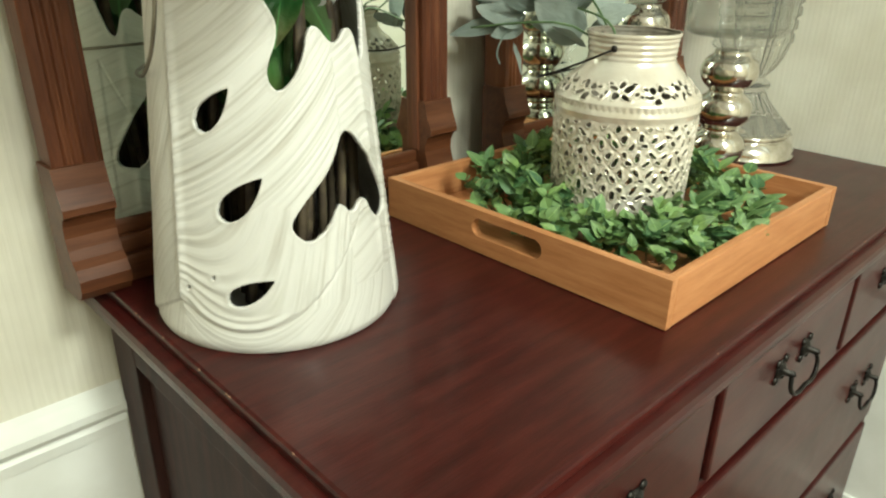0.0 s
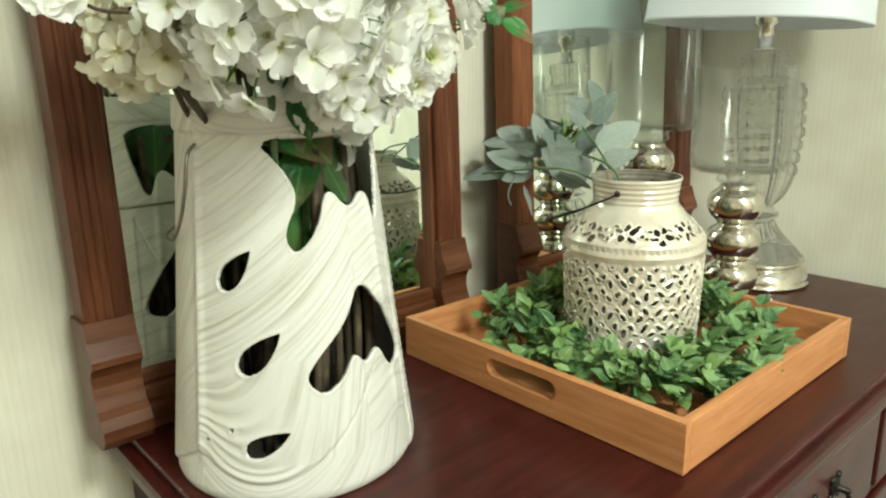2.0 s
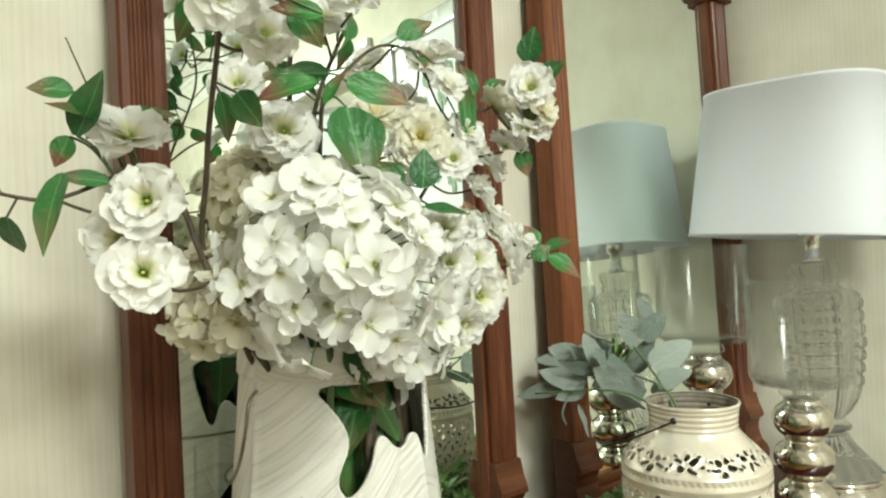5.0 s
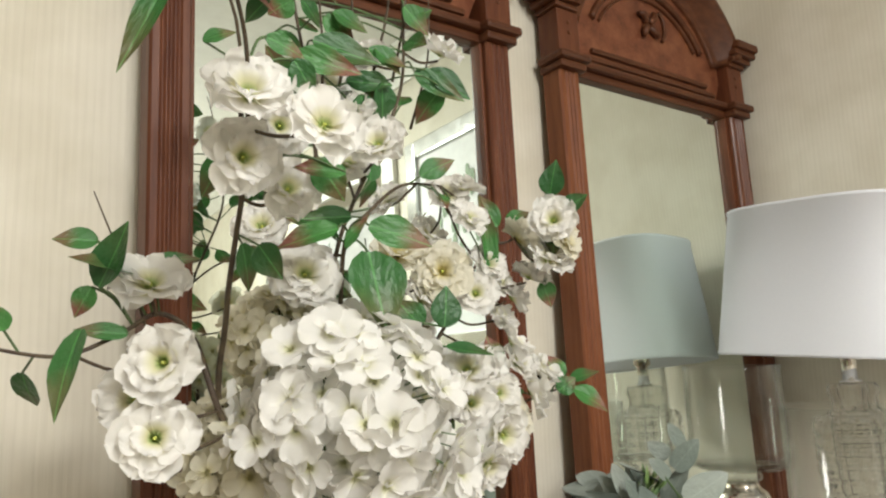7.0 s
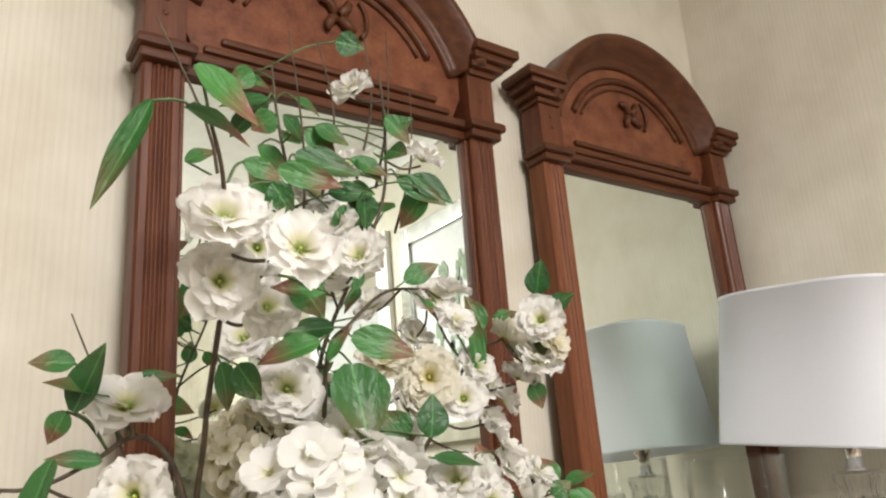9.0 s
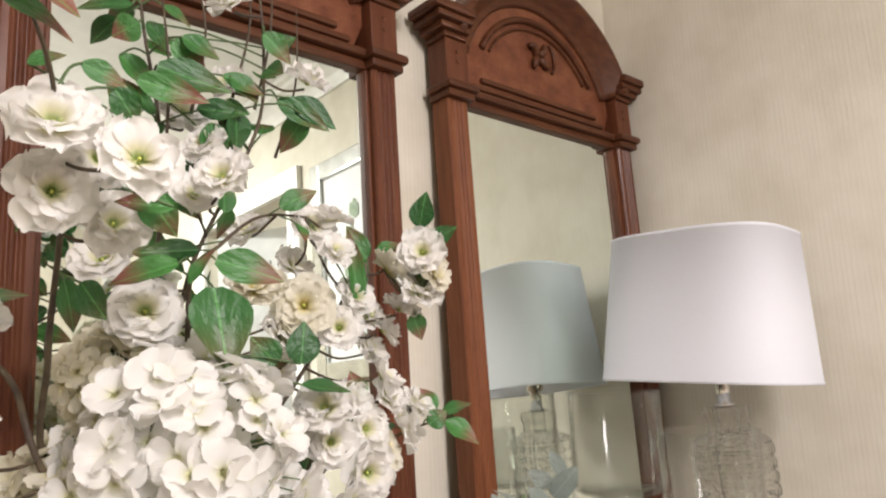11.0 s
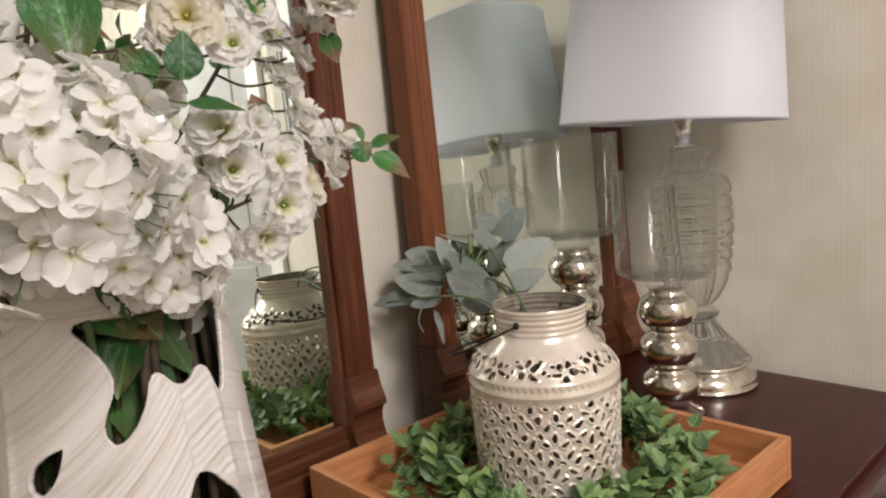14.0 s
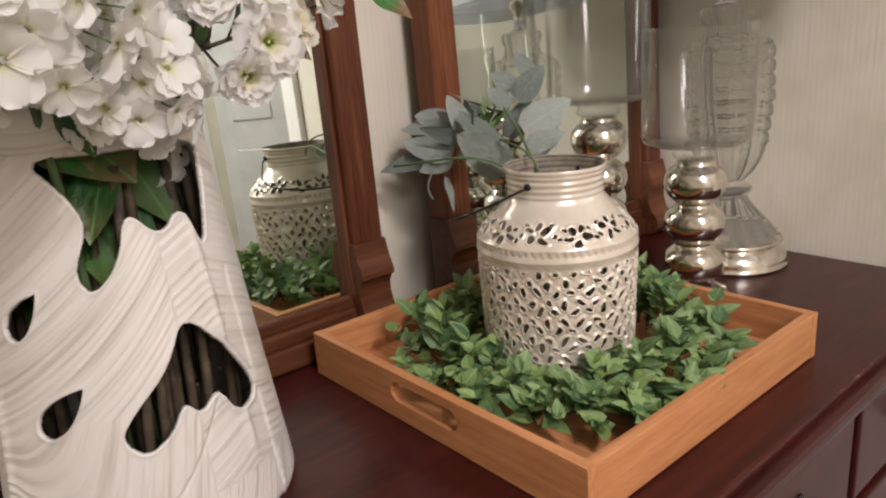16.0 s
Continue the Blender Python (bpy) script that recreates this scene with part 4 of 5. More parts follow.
def leaf_material(name, dark, light, tip, rough=0.45, tip_from=0.42, through_light=0.15, vein=0.65):
    """Leaf lying along y from 0 to 1: midrib, side veins, colour varied leaf by leaf, browned towards the tip."""
    mat = material(name, dark, rough)
    v = coords(mat)
    x = node(mat, "ShaderNodeSeparateXYZ")
    link(mat, v, x.inputs[0])
    info = mat.node_tree.nodes.new("ShaderNodeObjectInfo")
    isle = mat.node_tree.nodes.new("ShaderNodeNewGeometry")
    pick = node(mat, "ShaderNodeMath")
    pick.operation = "ADD"
    link(mat, info.outputs["Random"], pick.inputs[0])
    link(mat, isle.outputs["Random Per Island"], pick.inputs[1])
    turn = node(mat, "ShaderNodeMath")
    turn.operation = "FRACT"
    link(mat, pick.outputs[0], turn.inputs[0])
    base = ramp(mat, turn.outputs[0], [(0.0, dark), (1.0, light)])
    blot = noise_tex(mat, coords(mat), 3.0, 4.0)
    edge = node(mat, "ShaderNodeMath")
    edge.operation = "MULTIPLY_ADD"
    edge.inputs[1].default_value = 0.45
    link(mat, blot, edge.inputs[0])
    link(mat, x.outputs["Y"], edge.inputs[2])
    brown = node(mat, "ShaderNodeMapRange")
    brown.inputs["From Min"].default_value, brown.inputs["From Max"].default_value = tip_from + 0.22, tip_from + 0.55
    link(mat, edge.outputs[0], brown.inputs["Value"])
    some = node(mat, "ShaderNodeMath")
    some.operation = "MULTIPLY"
    link(mat, brown.outputs["Result"], some.inputs[0])
    link(mat, turn.outputs[0], some.inputs[1])
    m = mat.node_tree.nodes.new("ShaderNodeMixRGB")
    link(mat, some.outputs[0], m.inputs[0])
    link(mat, base, m.inputs[1])
    m.inputs[2].default_value = (*tip, 1)
    rib = node(mat, "ShaderNodeMath")
    rib.operation = "ABSOLUTE"
    link(mat, x.outputs["X"], rib.inputs[0])
    line = ramp(mat, rib.outputs[0], [(0.0, (vein, vein, vein)), (0.03, (0.0, 0.0, 0.0))])
    lit = mat.node_tree.nodes.new("ShaderNodeMixRGB")
    link(mat, line, lit.inputs[0])
    link(mat, m.outputs[0], lit.inputs[1])
    lit.inputs[2].default_value = (*[min(1, c * 1.8 + 0.02) for c in light], 1)
    link(mat, lit.outputs[0], shader_of(mat).inputs["Base Color"])
    bump(mat, blot, 0.3, 0.02)
    thin = node(mat, "ShaderNodeBsdfTranslucent")
    link(mat, lit.outputs[0], thin.inputs["Color"])
    mix = node(mat, "ShaderNodeMixShader", Fac=through_light)
    out = mat.node_tree.nodes["Material Output"]
    link(mat, shader_of(mat).outputs[0], mix.inputs[1])
    link(mat, thin.outputs[0], mix.inputs[2])
    link(mat, mix.outputs[0], out.inputs["Surface"])
    return mat


BLOSSOM = petal_material("white_silk_blossom", (0.36, 0.52, 0.08), (0.78, 0.76, 0.52), (0.88, 0.865, 0.83), 1.0)
BLOSSOM_CREAM = petal_material("cream_silk_blossom", (0.60, 0.50, 0.10), (0.78, 0.72, 0.46), (0.80, 0.77, 0.66), 1.0)
HYDRANGEA = petal_material("white_silk_hydrangea", (0.66, 0.66, 0.36), (0.84, 0.83, 0.73), (0.89, 0.88, 0.85), 1.0)
HYDRANGEA_CREAM = petal_material("cream_silk_hydrangea", (0.62, 0.58, 0.30), (0.74, 0.70, 0.50), (0.78, 0.75, 0.62), 1.0)
STAMEN = speckled("yellow_green_stamens", (0.42, 0.52, 0.08), (0.62, 0.60, 0.16), 40, 0.7)
LEAF = leaf_material("silk_leaf_green", (0.018, 0.085, 0.019), (0.055, 0.190, 0.040), (0.20, 0.07, 0.05))
DARK_LEAF = leaf_material("dark_leaf_green", (0.014, 0.065, 0.012), (0.045, 0.155, 0.030), (0.08, 0.12, 0.03))
GREEN = leaf_material("boxwood_green", (0.045, 0.115, 0.042), (0.25, 0.37, 0.115), (0.22, 0.32, 0.16), 0.55)
SAGE_LEAF = leaf_material("sage_grey_leaf", (0.125, 0.158, 0.135), (0.28, 0.315, 0.28), (0.30, 0.33, 0.30), 0.8, 0.62, 0.1, 0.12)
TWIG = speckled("brown_twig", (0.045, 0.028, 0.018), (0.10, 0.075, 0.04), 80, 0.65, 0.001)
GREEN_STEM = speckled("green_stem", (0.05, 0.09, 0.03), (0.10, 0.16, 0.06), 60, 0.6, 0.001)


def leaf_mesh(name, curl, fold, mat, plump=1.0, rows=7, wavy=0.0, blunt=0.85):
    """A leaf along y from 0 to 1, half a unit wide each way at most, folded along its rib."""
    bm = bmesh.new()
    grid = []
    for i in range(rows + 1):
        t = i / rows
        w = 0.5 * (max(0.0, math.sin(math.pi * min(1, t * 0.97 + 0.03) ** (0.78 / plump))) ** blunt) * (1 - 0.25 * t ** 3)
        w = max(w, 0.012)
        drop = curl * t * t
        row = []
        for s in (-1, -0.5, 0, 0.5, 1):
            z = -drop + fold * abs(s) * w + wavy * math.sin(9 * t + 2 * s) * abs(s) * w
            row.append(bm.verts.new((s * w, t, z)))
        grid.append(row)
    for a, b in zip(grid, grid[1:]):
        for k in range(4):
            bm.faces.new((a[k], a[k + 1], b[k + 1], b[k]))
    me = bpy.data.meshes.new(name)
    bm.to_mesh(me)
    bm.free()
    me.materials.append(mat)
    me.polygons.foreach_set("use_smooth", [True] * len(me.polygons))
    return me


LEAVES = [leaf_mesh("leaf", c, f, LEAF, 1.0, 8, w) for c, f, w in ((0.18, 0.25, 0.05), (0.05, 0.35, 0.08), (0.30, 0.15, 0.06), (-0.10, 0.25, 0.04))]
DARK_LEAVES = [leaf_mesh("leaf", c, f, DARK_LEAF, 1.0, 8, 0.08) for c, f in ((0.2, 0.2), (0.35, 0.3))]
GREEN_LEAVES = [leaf_mesh("leaf", c, f, GREEN, 1.1, 5, 0.0, 0.7) for c, f in ((0.15, 0.3), (0.3, 0.2), (-0.05, 0.35))]
SAGE_LEAVES = [leaf_mesh("leaf", c, f, SAGE_LEAF, 1.15, 9, w, 0.55) for c, f, w in ((0.10, 0.10, 0.06), (0.22, 0.06, 0.09), (-0.10, 0.12, 0.06))]


def leaf_object(mesh, parent, base, tip, wide, face, rng, roll=0.45):
    """Lays a leaf from base to tip, its upper side turned towards face."""
    base, tip = Vector(base), Vector(tip)
    y = tip - base
    size = y.length
    y.normalize()
    z = (Vector(face) - base)
    z = z - y * z.dot(y)
    z.normalize()
    x = y.cross(z)
    m = Matrix((x, y, z)).transposed() @ Matrix.Rotation(rng.uniform(-roll, roll), 3, "Y")
    ob = new("leaf", mesh)
    ob.parent = parent
    ob.matrix_basis = Matrix.Translation(base) @ m.to_4x4() @ Matrix.Diagonal((2 * wide, size, 0.5 * (size + wide), 1))
    return ob


def petal(bm, length, width, lift, cup, turn, ruffle, rng, start=0.0):
    """One petal that grows outwards from the middle along its turn."""
    rows, cols = 7, 6
    c, s = math.cos(turn), math.sin(turn)
    ph = rng.uniform(0, 6)
    grid = []
    for i in range(rows + 1):
        t = i / rows
        w = width * ((0.16 + 0.84 * math.sin(0.5 * math.pi * t / 0.58)) if t < 0.58 else max(0.30, max(0.0, 1 - ((t - 0.58) / 0.42) ** 2.3) ** 0.5))
        row = []
        for k in range(cols + 1):
            q = 2 * k / cols - 1
            y = start + length * t * (1 - (0.04 * q * q - 0.02 * math.cos(9 * q + ph) if i == rows else 0))
            x = q * w
            h = lift * t + cup * q * q * width * 0.8 - 0.55 * lift * t * t + ruffle * (math.sin(6 * q + ph + 3 * t) + 0.5 * math.sin(11 * q + 2 * ph)) * t * t
            row.append(bm.verts.new((c * y - s * x, s * y + c * x, h)))
        grid.append(row)
    for a, b in zip(grid, grid[1:]):
        for k in range(cols):
            bm.faces.new((a[k], a[k + 1], b[k + 1], b[k]))
    return grid[0]


def blossom_mesh(seed, mat, shells, ruffle=0.06):
    rng = random.Random(seed)
    bm = bmesh.new()
    middle = bm.verts.new((0, 0, 0))
    for count, length, width, lift, start in shells:
        off = rng.uniform(0, 6)
        for k in range(count):
            base = petal(bm, length * rng.uniform(0.88, 1.08), width * rng.uniform(0.9, 1.12), lift + rng.uniform(-0.22, 0.22), rng.uniform(0.16, 0.48),
                  off + 2 * math.pi * k / count + rng.uniform(-0.22, 0.22), ruffle, rng, start)
            for p, q in zip(base, base[1:]):
                bm.faces.new((middle, p, q))
    me = bpy.data.meshes.new("blossom")
    bm.to_mesh(me)
    bm.free()
    me.materials.append(mat)
    me.polygons.foreach_set("use_smooth", [True] * len(me.polygons))
    return me


DOUBLE = [(6, 0.92, 0.48, 0.20, 0.06), (6, 0.80, 0.45, 0.46, 0.05), (5, 0.58, 0.34, 0.64, 0.05), (4, 0.36, 0.20, 0.66, 0.05)]
LOOSE = [(6, 0.94, 0.50, 0.28, 0.06), (5, 0.74, 0.44, 0.58, 0.05), (4, 0.44, 0.26, 0.68, 0.05)]
BLOSSOMS = [blossom_mesh(11 + k, BLOSSOM if k != 2 else BLOSSOM_CREAM, LOOSE if k % 2 else DOUBLE, 0.065) for k in range(6)]
FLORETS = [blossom_mesh(31 + k, HYDRANGEA, [(4, 0.92, 0.47, 0.18 + 0.18 * k, 0.05)], 0.06) for k in range(3)]
FLORETS_CREAM = [blossom_mesh(41 + k, HYDRANGEA_CREAM, [(4, 0.92, 0.47, 0.18 + 0.18 * k, 0.05)], 0.06) for k in range(2)]
hub = lathe([(0.004, -0.02), (0.04, 0.02), (0.055, 0.08), (0.04, 0.14), (0.004, 0.16)], 8)
HUB = bpy.data.meshes.new("stamens")
hub.to_mesh(HUB)
hub.free()
HUB.materials.append(STAMEN)

EYE_SIDE = Vector((-0.52, -0.36, 1.30))


def facing(where, way, size, rng, spin=None, deep=1.0):
    """Pose of a flower at where, opening along way."""
    z = Vector(way).normalized()
    x = z.orthogonal().normalized()
    y = z.cross(x)
    m = Matrix((x, y, z)).transposed() @ Matrix.Rotation(rng.uniform(0, 6.28) if spin is None else spin, 3, "Z")
    return Matrix.Translation(where) @ m.to_4x4() @ Matrix.Diagonal((size, size, size * deep, 1))


BRANCHES = []
# upper left branch: stem, blossoms (place, radius), leaves (base, tip, half width)
stem = [(-0.372, 0.255, 1.220), (-0.388, 0.215, 1.314), (-0.398, 0.155, 1.392), (-0.409, 0.115, 1.420), (-0.425, 0.073, 1.462), (-0.442, 0.046, 1.485)]
blossoms = [(-0.422, 0.08, 1.436, 0.0271), (-0.382, 0.062, 1.418, 0.0247), (-0.415, 0.109, 1.406, 0.0252), (-0.37, 0.145, 1.397, 0.0242), (-0.39, 0.11, 1.431, 0.0208)]
leaves = [(-0.407, 0.162, 1.424, -0.421, 0.173, 1.394, 0.0099), (-0.474, 0.043, 1.488, -0.496, 0.063, 1.429, 0.007), (-0.462, 0.022, 1.478, -0.427, 0.016, 1.467, 0.0126), (-0.356, 0.123, 1.417, -0.336, 0.121, 1.389, 0.0125), (-0.387, 0.092, 1.472, -0.37, 0.094, 1.451, 0.009), (-0.463, 0.005, 1.493, -0.43, 0.01, 1.468, 0.0159), (-0.347, 0.099, 1.404, -0.379, 0.113, 1.407, 0.008), (-0.405, 0.094, 1.484, -0.38, 0.088, 1.475, 0.0076)]
BRANCHES.append((stem, blossoms, leaves))
# left branch: stem, blossoms (place, radius), leaves (base, tip, half width)
stem = [(-0.379, 0.233, 1.226), (-0.403, 0.243, 1.297), (-0.428, 0.248, 1.318), (-0.459, 0.235, 1.302), (-0.497, 0.22, 1.288), (-0.541, 0.203, 1.295)]
blossoms = [(-0.435, 0.248, 1.337, 0.0349), (-0.447, 0.151, 1.281, 0.0312), (-0.453, 0.15, 1.236, 0.0301), (-0.458, 0.173, 1.259, 0.0238)]
leaves = [(-0.447, 0.249, 1.349, -0.494, 0.236, 1.354, 0.0132), (-0.471, 0.245, 1.337, -0.452, 0.235, 1.384, 0.0165), (-0.47, 0.26, 1.373, -0.5, 0.264, 1.375, 0.0098), (-0.474, 0.255, 1.338, -0.485, 0.258, 1.316, 0.0091), (-0.487, 0.209, 1.305, -0.512, 0.161, 1.258, 0.0106), (-0.429, 0.275, 1.361, -0.392, 0.265, 1.366, 0.0065), (-0.455, 0.224, 1.302, -0.489, 0.229, 1.307, 0.0068)]
BRANCHES.append((stem, blossoms, leaves))
# tall middle branch: stem, blossoms (place, radius), leaves (base, tip, half width)
stem = [(-0.344, 0.282, 1.2), (-0.287, 0.264, 1.316), (-0.271, 0.246, 1.398), (-0.222, 0.23, 1.515), (-0.219, 0.22, 1.586), (-0.228, 0.212, 1.651)]
blossoms = [(-0.289, 0.151, 1.442, 0.0289), (-0.158, 0.247, 1.583, 0.0256), (-0.243, 0.236, 1.636, 0.0292), (-0.292, 0.201, 1.438, 0.0206), (-0.243, 0.247, 1.56, 0.0209), (-0.28, 0.202, 1.484, 0.02)]
leaves = [(-0.341, 0.191, 1.524, -0.291, 0.174, 1.509, 0.0124), (-0.192, 0.243, 1.558, -0.146, 0.225, 1.528, 0.013), (-0.28, 0.195, 1.502, -0.271, 0.203, 1.47, 0.0123), (-0.257, 0.209, 1.554, -0.233, 0.204, 1.533, 0.0125), (-0.31, 0.203, 1.569, -0.283, 0.201, 1.547, 0.0116), (-0.284, 0.214, 1.52, -0.248, 0.196, 1.516, 0.0106), (-0.166, 0.233, 1.543, -0.185, 0.259, 1.512, 0.0148), (-0.223, 0.212, 1.605, -0.197, 0.209, 1.581, 0.0115), (-0.33, 0.205, 1.58, -0.309, 0.206, 1.562, 0.01), (-0.414, 0.195, 1.519, -0.394, 0.184, 1.53, 0.0082)]
BRANCHES.append((stem, blossoms, leaves))
# crown foliage branch: stem, blossoms (place, radius), leaves (base, tip, half width)
stem = [(-0.3, 0.252, 1.367), (-0.301, 0.24, 1.445), (-0.307, 0.242, 1.523), (-0.32, 0.241, 1.591), (-0.327, 0.239, 1.645)]
blossoms = [(-0.282, 0.254, 1.525, 0.0247)]
leaves = [(-0.332, 0.236, 1.608, -0.373, 0.249, 1.604, 0.0112), (-0.33, 0.223, 1.587, -0.348, 0.234, 1.574, 0.012), (-0.309, 0.228, 1.611, -0.284, 0.223, 1.601, 0.0112), (-0.304, 0.198, 1.572, -0.275, 0.193, 1.556, 0.0137), (-0.34, 0.237, 1.561, -0.309, 0.237, 1.537, 0.0136), (-0.324, 0.196, 1.541, -0.27, 0.181, 1.524, 0.0143), (-0.262, 0.212, 1.554, -0.229, 0.203, 1.538, 0.012), (-0.256, 0.2, 1.519, -0.25, 0.209, 1.485, 0.0127), (-0.345, 0.251, 1.633, -0.324, 0.247, 1.629, 0.0086), (-0.269, 0.222, 1.678, -0.243, 0.214, 1.673, 0.013), (-0.204, 0.234, 1.603, -0.187, 0.218, 1.616, 0.0118), (-0.177, 0.238, 1.561, -0.138, 0.226, 1.532, 0.0136)]
BRANCHES.append((stem, blossoms, leaves))
# middle branch: stem, blossoms (place, radius), leaves (base, tip, half width)
stem = [(-0.273, 0.298, 1.211), (-0.273, 0.258, 1.295), (-0.288, 0.213, 1.376), (-0.263, 0.217, 1.404), (-0.218, 0.231, 1.437), (-0.153, 0.259, 1.449)]
blossoms = [(-0.146, 0.269, 1.439, 0.0343), (-0.164, 0.248, 1.358, 0.0384), (-0.317, 0.231, 1.347, 0.0387), (-0.217, 0.244, 1.371, 0.0269), (-0.186, 0.254, 1.328, 0.0262), (-0.126, 0.249, 1.413, 0.02), (-0.122, 0.262, 1.447, 0.0221), (-0.13, 0.239, 1.336, 0.0239), (-0.193, 0.26, 1.298, 0.0233), (-0.097, 0.261, 1.369, 0.0237), (-0.295, 0.246, 1.31, 0.0293), (-0.336, 0.275, 1.393, 0.0274), (-0.206, 0.273, 1.43, 0.0209), (-0.151, 0.293, 1.401, 0.0237)]
leaves = [(-0.28, 0.188, 1.365, -0.28, 0.16, 1.299, 0.024), (-0.276, 0.193, 1.388, -0.228, 0.168, 1.372, 0.0151), (-0.312, 0.179, 1.381, -0.355, 0.2, 1.366, 0.0121), (-0.19, 0.21, 1.304, -0.187, 0.205, 1.341, 0.0153), (-0.207, 0.221, 1.305, -0.227, 0.232, 1.329, 0.0142), (-0.189, 0.21, 1.286, -0.155, 0.185, 1.275, 0.0116), (-0.092, 0.258, 1.362, -0.108, 0.253, 1.443, 0.0103), (-0.213, 0.248, 1.293, -0.19, 0.234, 1.308, 0.0098), (-0.296, 0.196, 1.368, -0.281, 0.183, 1.396, 0.0062)]
BRANCHES.append((stem, blossoms, leaves))
# right branch: stem, blossoms (place, radius), leaves (base, tip, half width)
stem = [(-0.218, 0.313, 1.183), (-0.163, 0.288, 1.27), (-0.121, 0.283, 1.328), (-0.086, 0.274, 1.389), (-0.062, 0.253, 1.4), (-0.025, 0.221, 1.445)]
blossoms = [(-0.06, 0.251, 1.397, 0.0276), (-0.039, 0.215, 1.413, 0.032), (-0.041, 0.225, 1.372, 0.032), (-0.05, 0.278, 1.337, 0.0283), (-0.051, 0.281, 1.287, 0.0249), (-0.039, 0.247, 1.394, 0.023), (-0.03, 0.212, 1.39, 0.0224), (-0.062, 0.289, 1.316, 0.0233), (-0.042, 0.256, 1.357, 0.0246), (-0.047, 0.278, 1.265, 0.0233), (-0.069, 0.278, 1.353, 0.0213)]
leaves = [(-0.037, 0.22, 1.443, -0.039, 0.209, 1.48, 0.0143), (-0.026, 0.213, 1.428, -0.009, 0.192, 1.441, 0.0106), (-0.031, 0.246, 1.353, -0.022, 0.241, 1.325, 0.0114), (-0.078, 0.262, 1.413, -0.097, 0.269, 1.448, 0.0112), (-0.064, 0.263, 1.421, -0.044, 0.243, 1.431, 0.0095)]
BRANCHES.append((stem, blossoms, leaves))
# lower right branch: stem, blossoms (place, radius), leaves (base, tip, half width)
stem = [(-0.219, 0.311, 1.167), (-0.168, 0.285, 1.186), (-0.1, 0.289, 1.204), (-0.03, 0.287, 1.223), (0.016, 0.274, 1.236)]
blossoms = [(-0.162, 0.215, 1.261, 0.0353), (-0.025, 0.284, 1.236, 0.0392), (-0.092, 0.257, 1.197, 0.0379), (-0.119, 0.248, 1.172, 0.0308), (-0.15, 0.229, 1.231, 0.0262), (-0.168, 0.242, 1.237, 0.0233), (-0.078, 0.276, 1.236, 0.0259), (-0.006, 0.282, 1.254, 0.0242), (-0.053, 0.279, 1.21, 0.0249), (-0.122, 0.236, 1.268, 0.0209)]
leaves = [(0.016, 0.274, 1.244, 0.004, 0.286, 1.274, 0.0148), (0.031, 0.274, 1.245, 0.055, 0.25, 1.251, 0.0116), (0.026, 0.264, 1.235, 0.052, 0.236, 1.212, 0.0148), (-0.0, 0.262, 1.234, 0.014, 0.248, 1.248, 0.0118), (-0.113, 0.229, 1.267, -0.121, 0.235, 1.296, 0.0104)]
BRANCHES.append((stem, blossoms, leaves))
HEADS = [('white', (-0.3, 0.185, 1.235), 0.078, 84), ('white', (-0.222, 0.205, 1.172), 0.043, 34), ('cream', (-0.36, 0.257, 1.211), 0.043, 40), ('cream', (-0.319, 0.278, 1.296), 0.042, 36), ('cream', (-0.264, 0.254, 1.274), 0.042, 30)]
SAGE = [(0.217, 0.387, 1.049, 0.153, 0.469, 1.026, 0.0112), (0.209, 0.379, 1.041, 0.174, 0.404, 1.026, 0.0103), (0.21, 0.379, 1.044, 0.182, 0.443, 1.059, 0.0176), (0.228, 0.409, 1.073, 0.199, 0.471, 1.082, 0.0137), (0.247, 0.419, 1.078, 0.211, 0.451, 1.093, 0.0132), (0.239, 0.375, 1.088, 0.209, 0.401, 1.094, 0.0149), (0.212, 0.28, 1.037, 0.184, 0.341, 1.075, 0.0211), (0.205, 0.269, 1.026, 0.19, 0.315, 1.042, 0.0201), (0.229, 0.306, 1.039, 0.199, 0.345, 1.104, 0.0155), (0.266, 0.335, 1.089, 0.214, 0.387, 1.119, 0.0125), (0.256, 0.319, 1.101, 0.241, 0.337, 1.127, 0.0144)]
SAGE += [(0.251, 0.291, 1.075, 0.31, 0.261, 1.109, 0.0162), (0.236, 0.274, 1.054, 0.27, 0.241, 1.075, 0.0151), (0.286, 0.333, 1.108, 0.313, 0.307, 1.147, 0.0134), (0.299, 0.35, 1.121, 0.279, 0.37, 1.141, 0.0099), (0.262, 0.3, 1.034, 0.292, 0.274, 1.06, 0.0129), (0.206, 0.389, 1.015, 0.184, 0.357, 0.976, 0.0067), (0.266, 0.374, 1.066, 0.254, 0.39, 1.104, 0.0137), (0.279, 0.345, 1.058, 0.306, 0.327, 1.113, 0.0143), (0.235, 0.331, 1.051, 0.202, 0.359, 1.047, 0.0144), (0.329, 0.348, 1.132, 0.319, 0.361, 1.166, 0.0093), (0.246, 0.456, 1.057, 0.217, 0.481, 1.072, 0.0136)]
VASE_AXIS = Vector((VX, VY, 0))
EXTRA = (4, 2, 12, 14, 6, 6, 3)
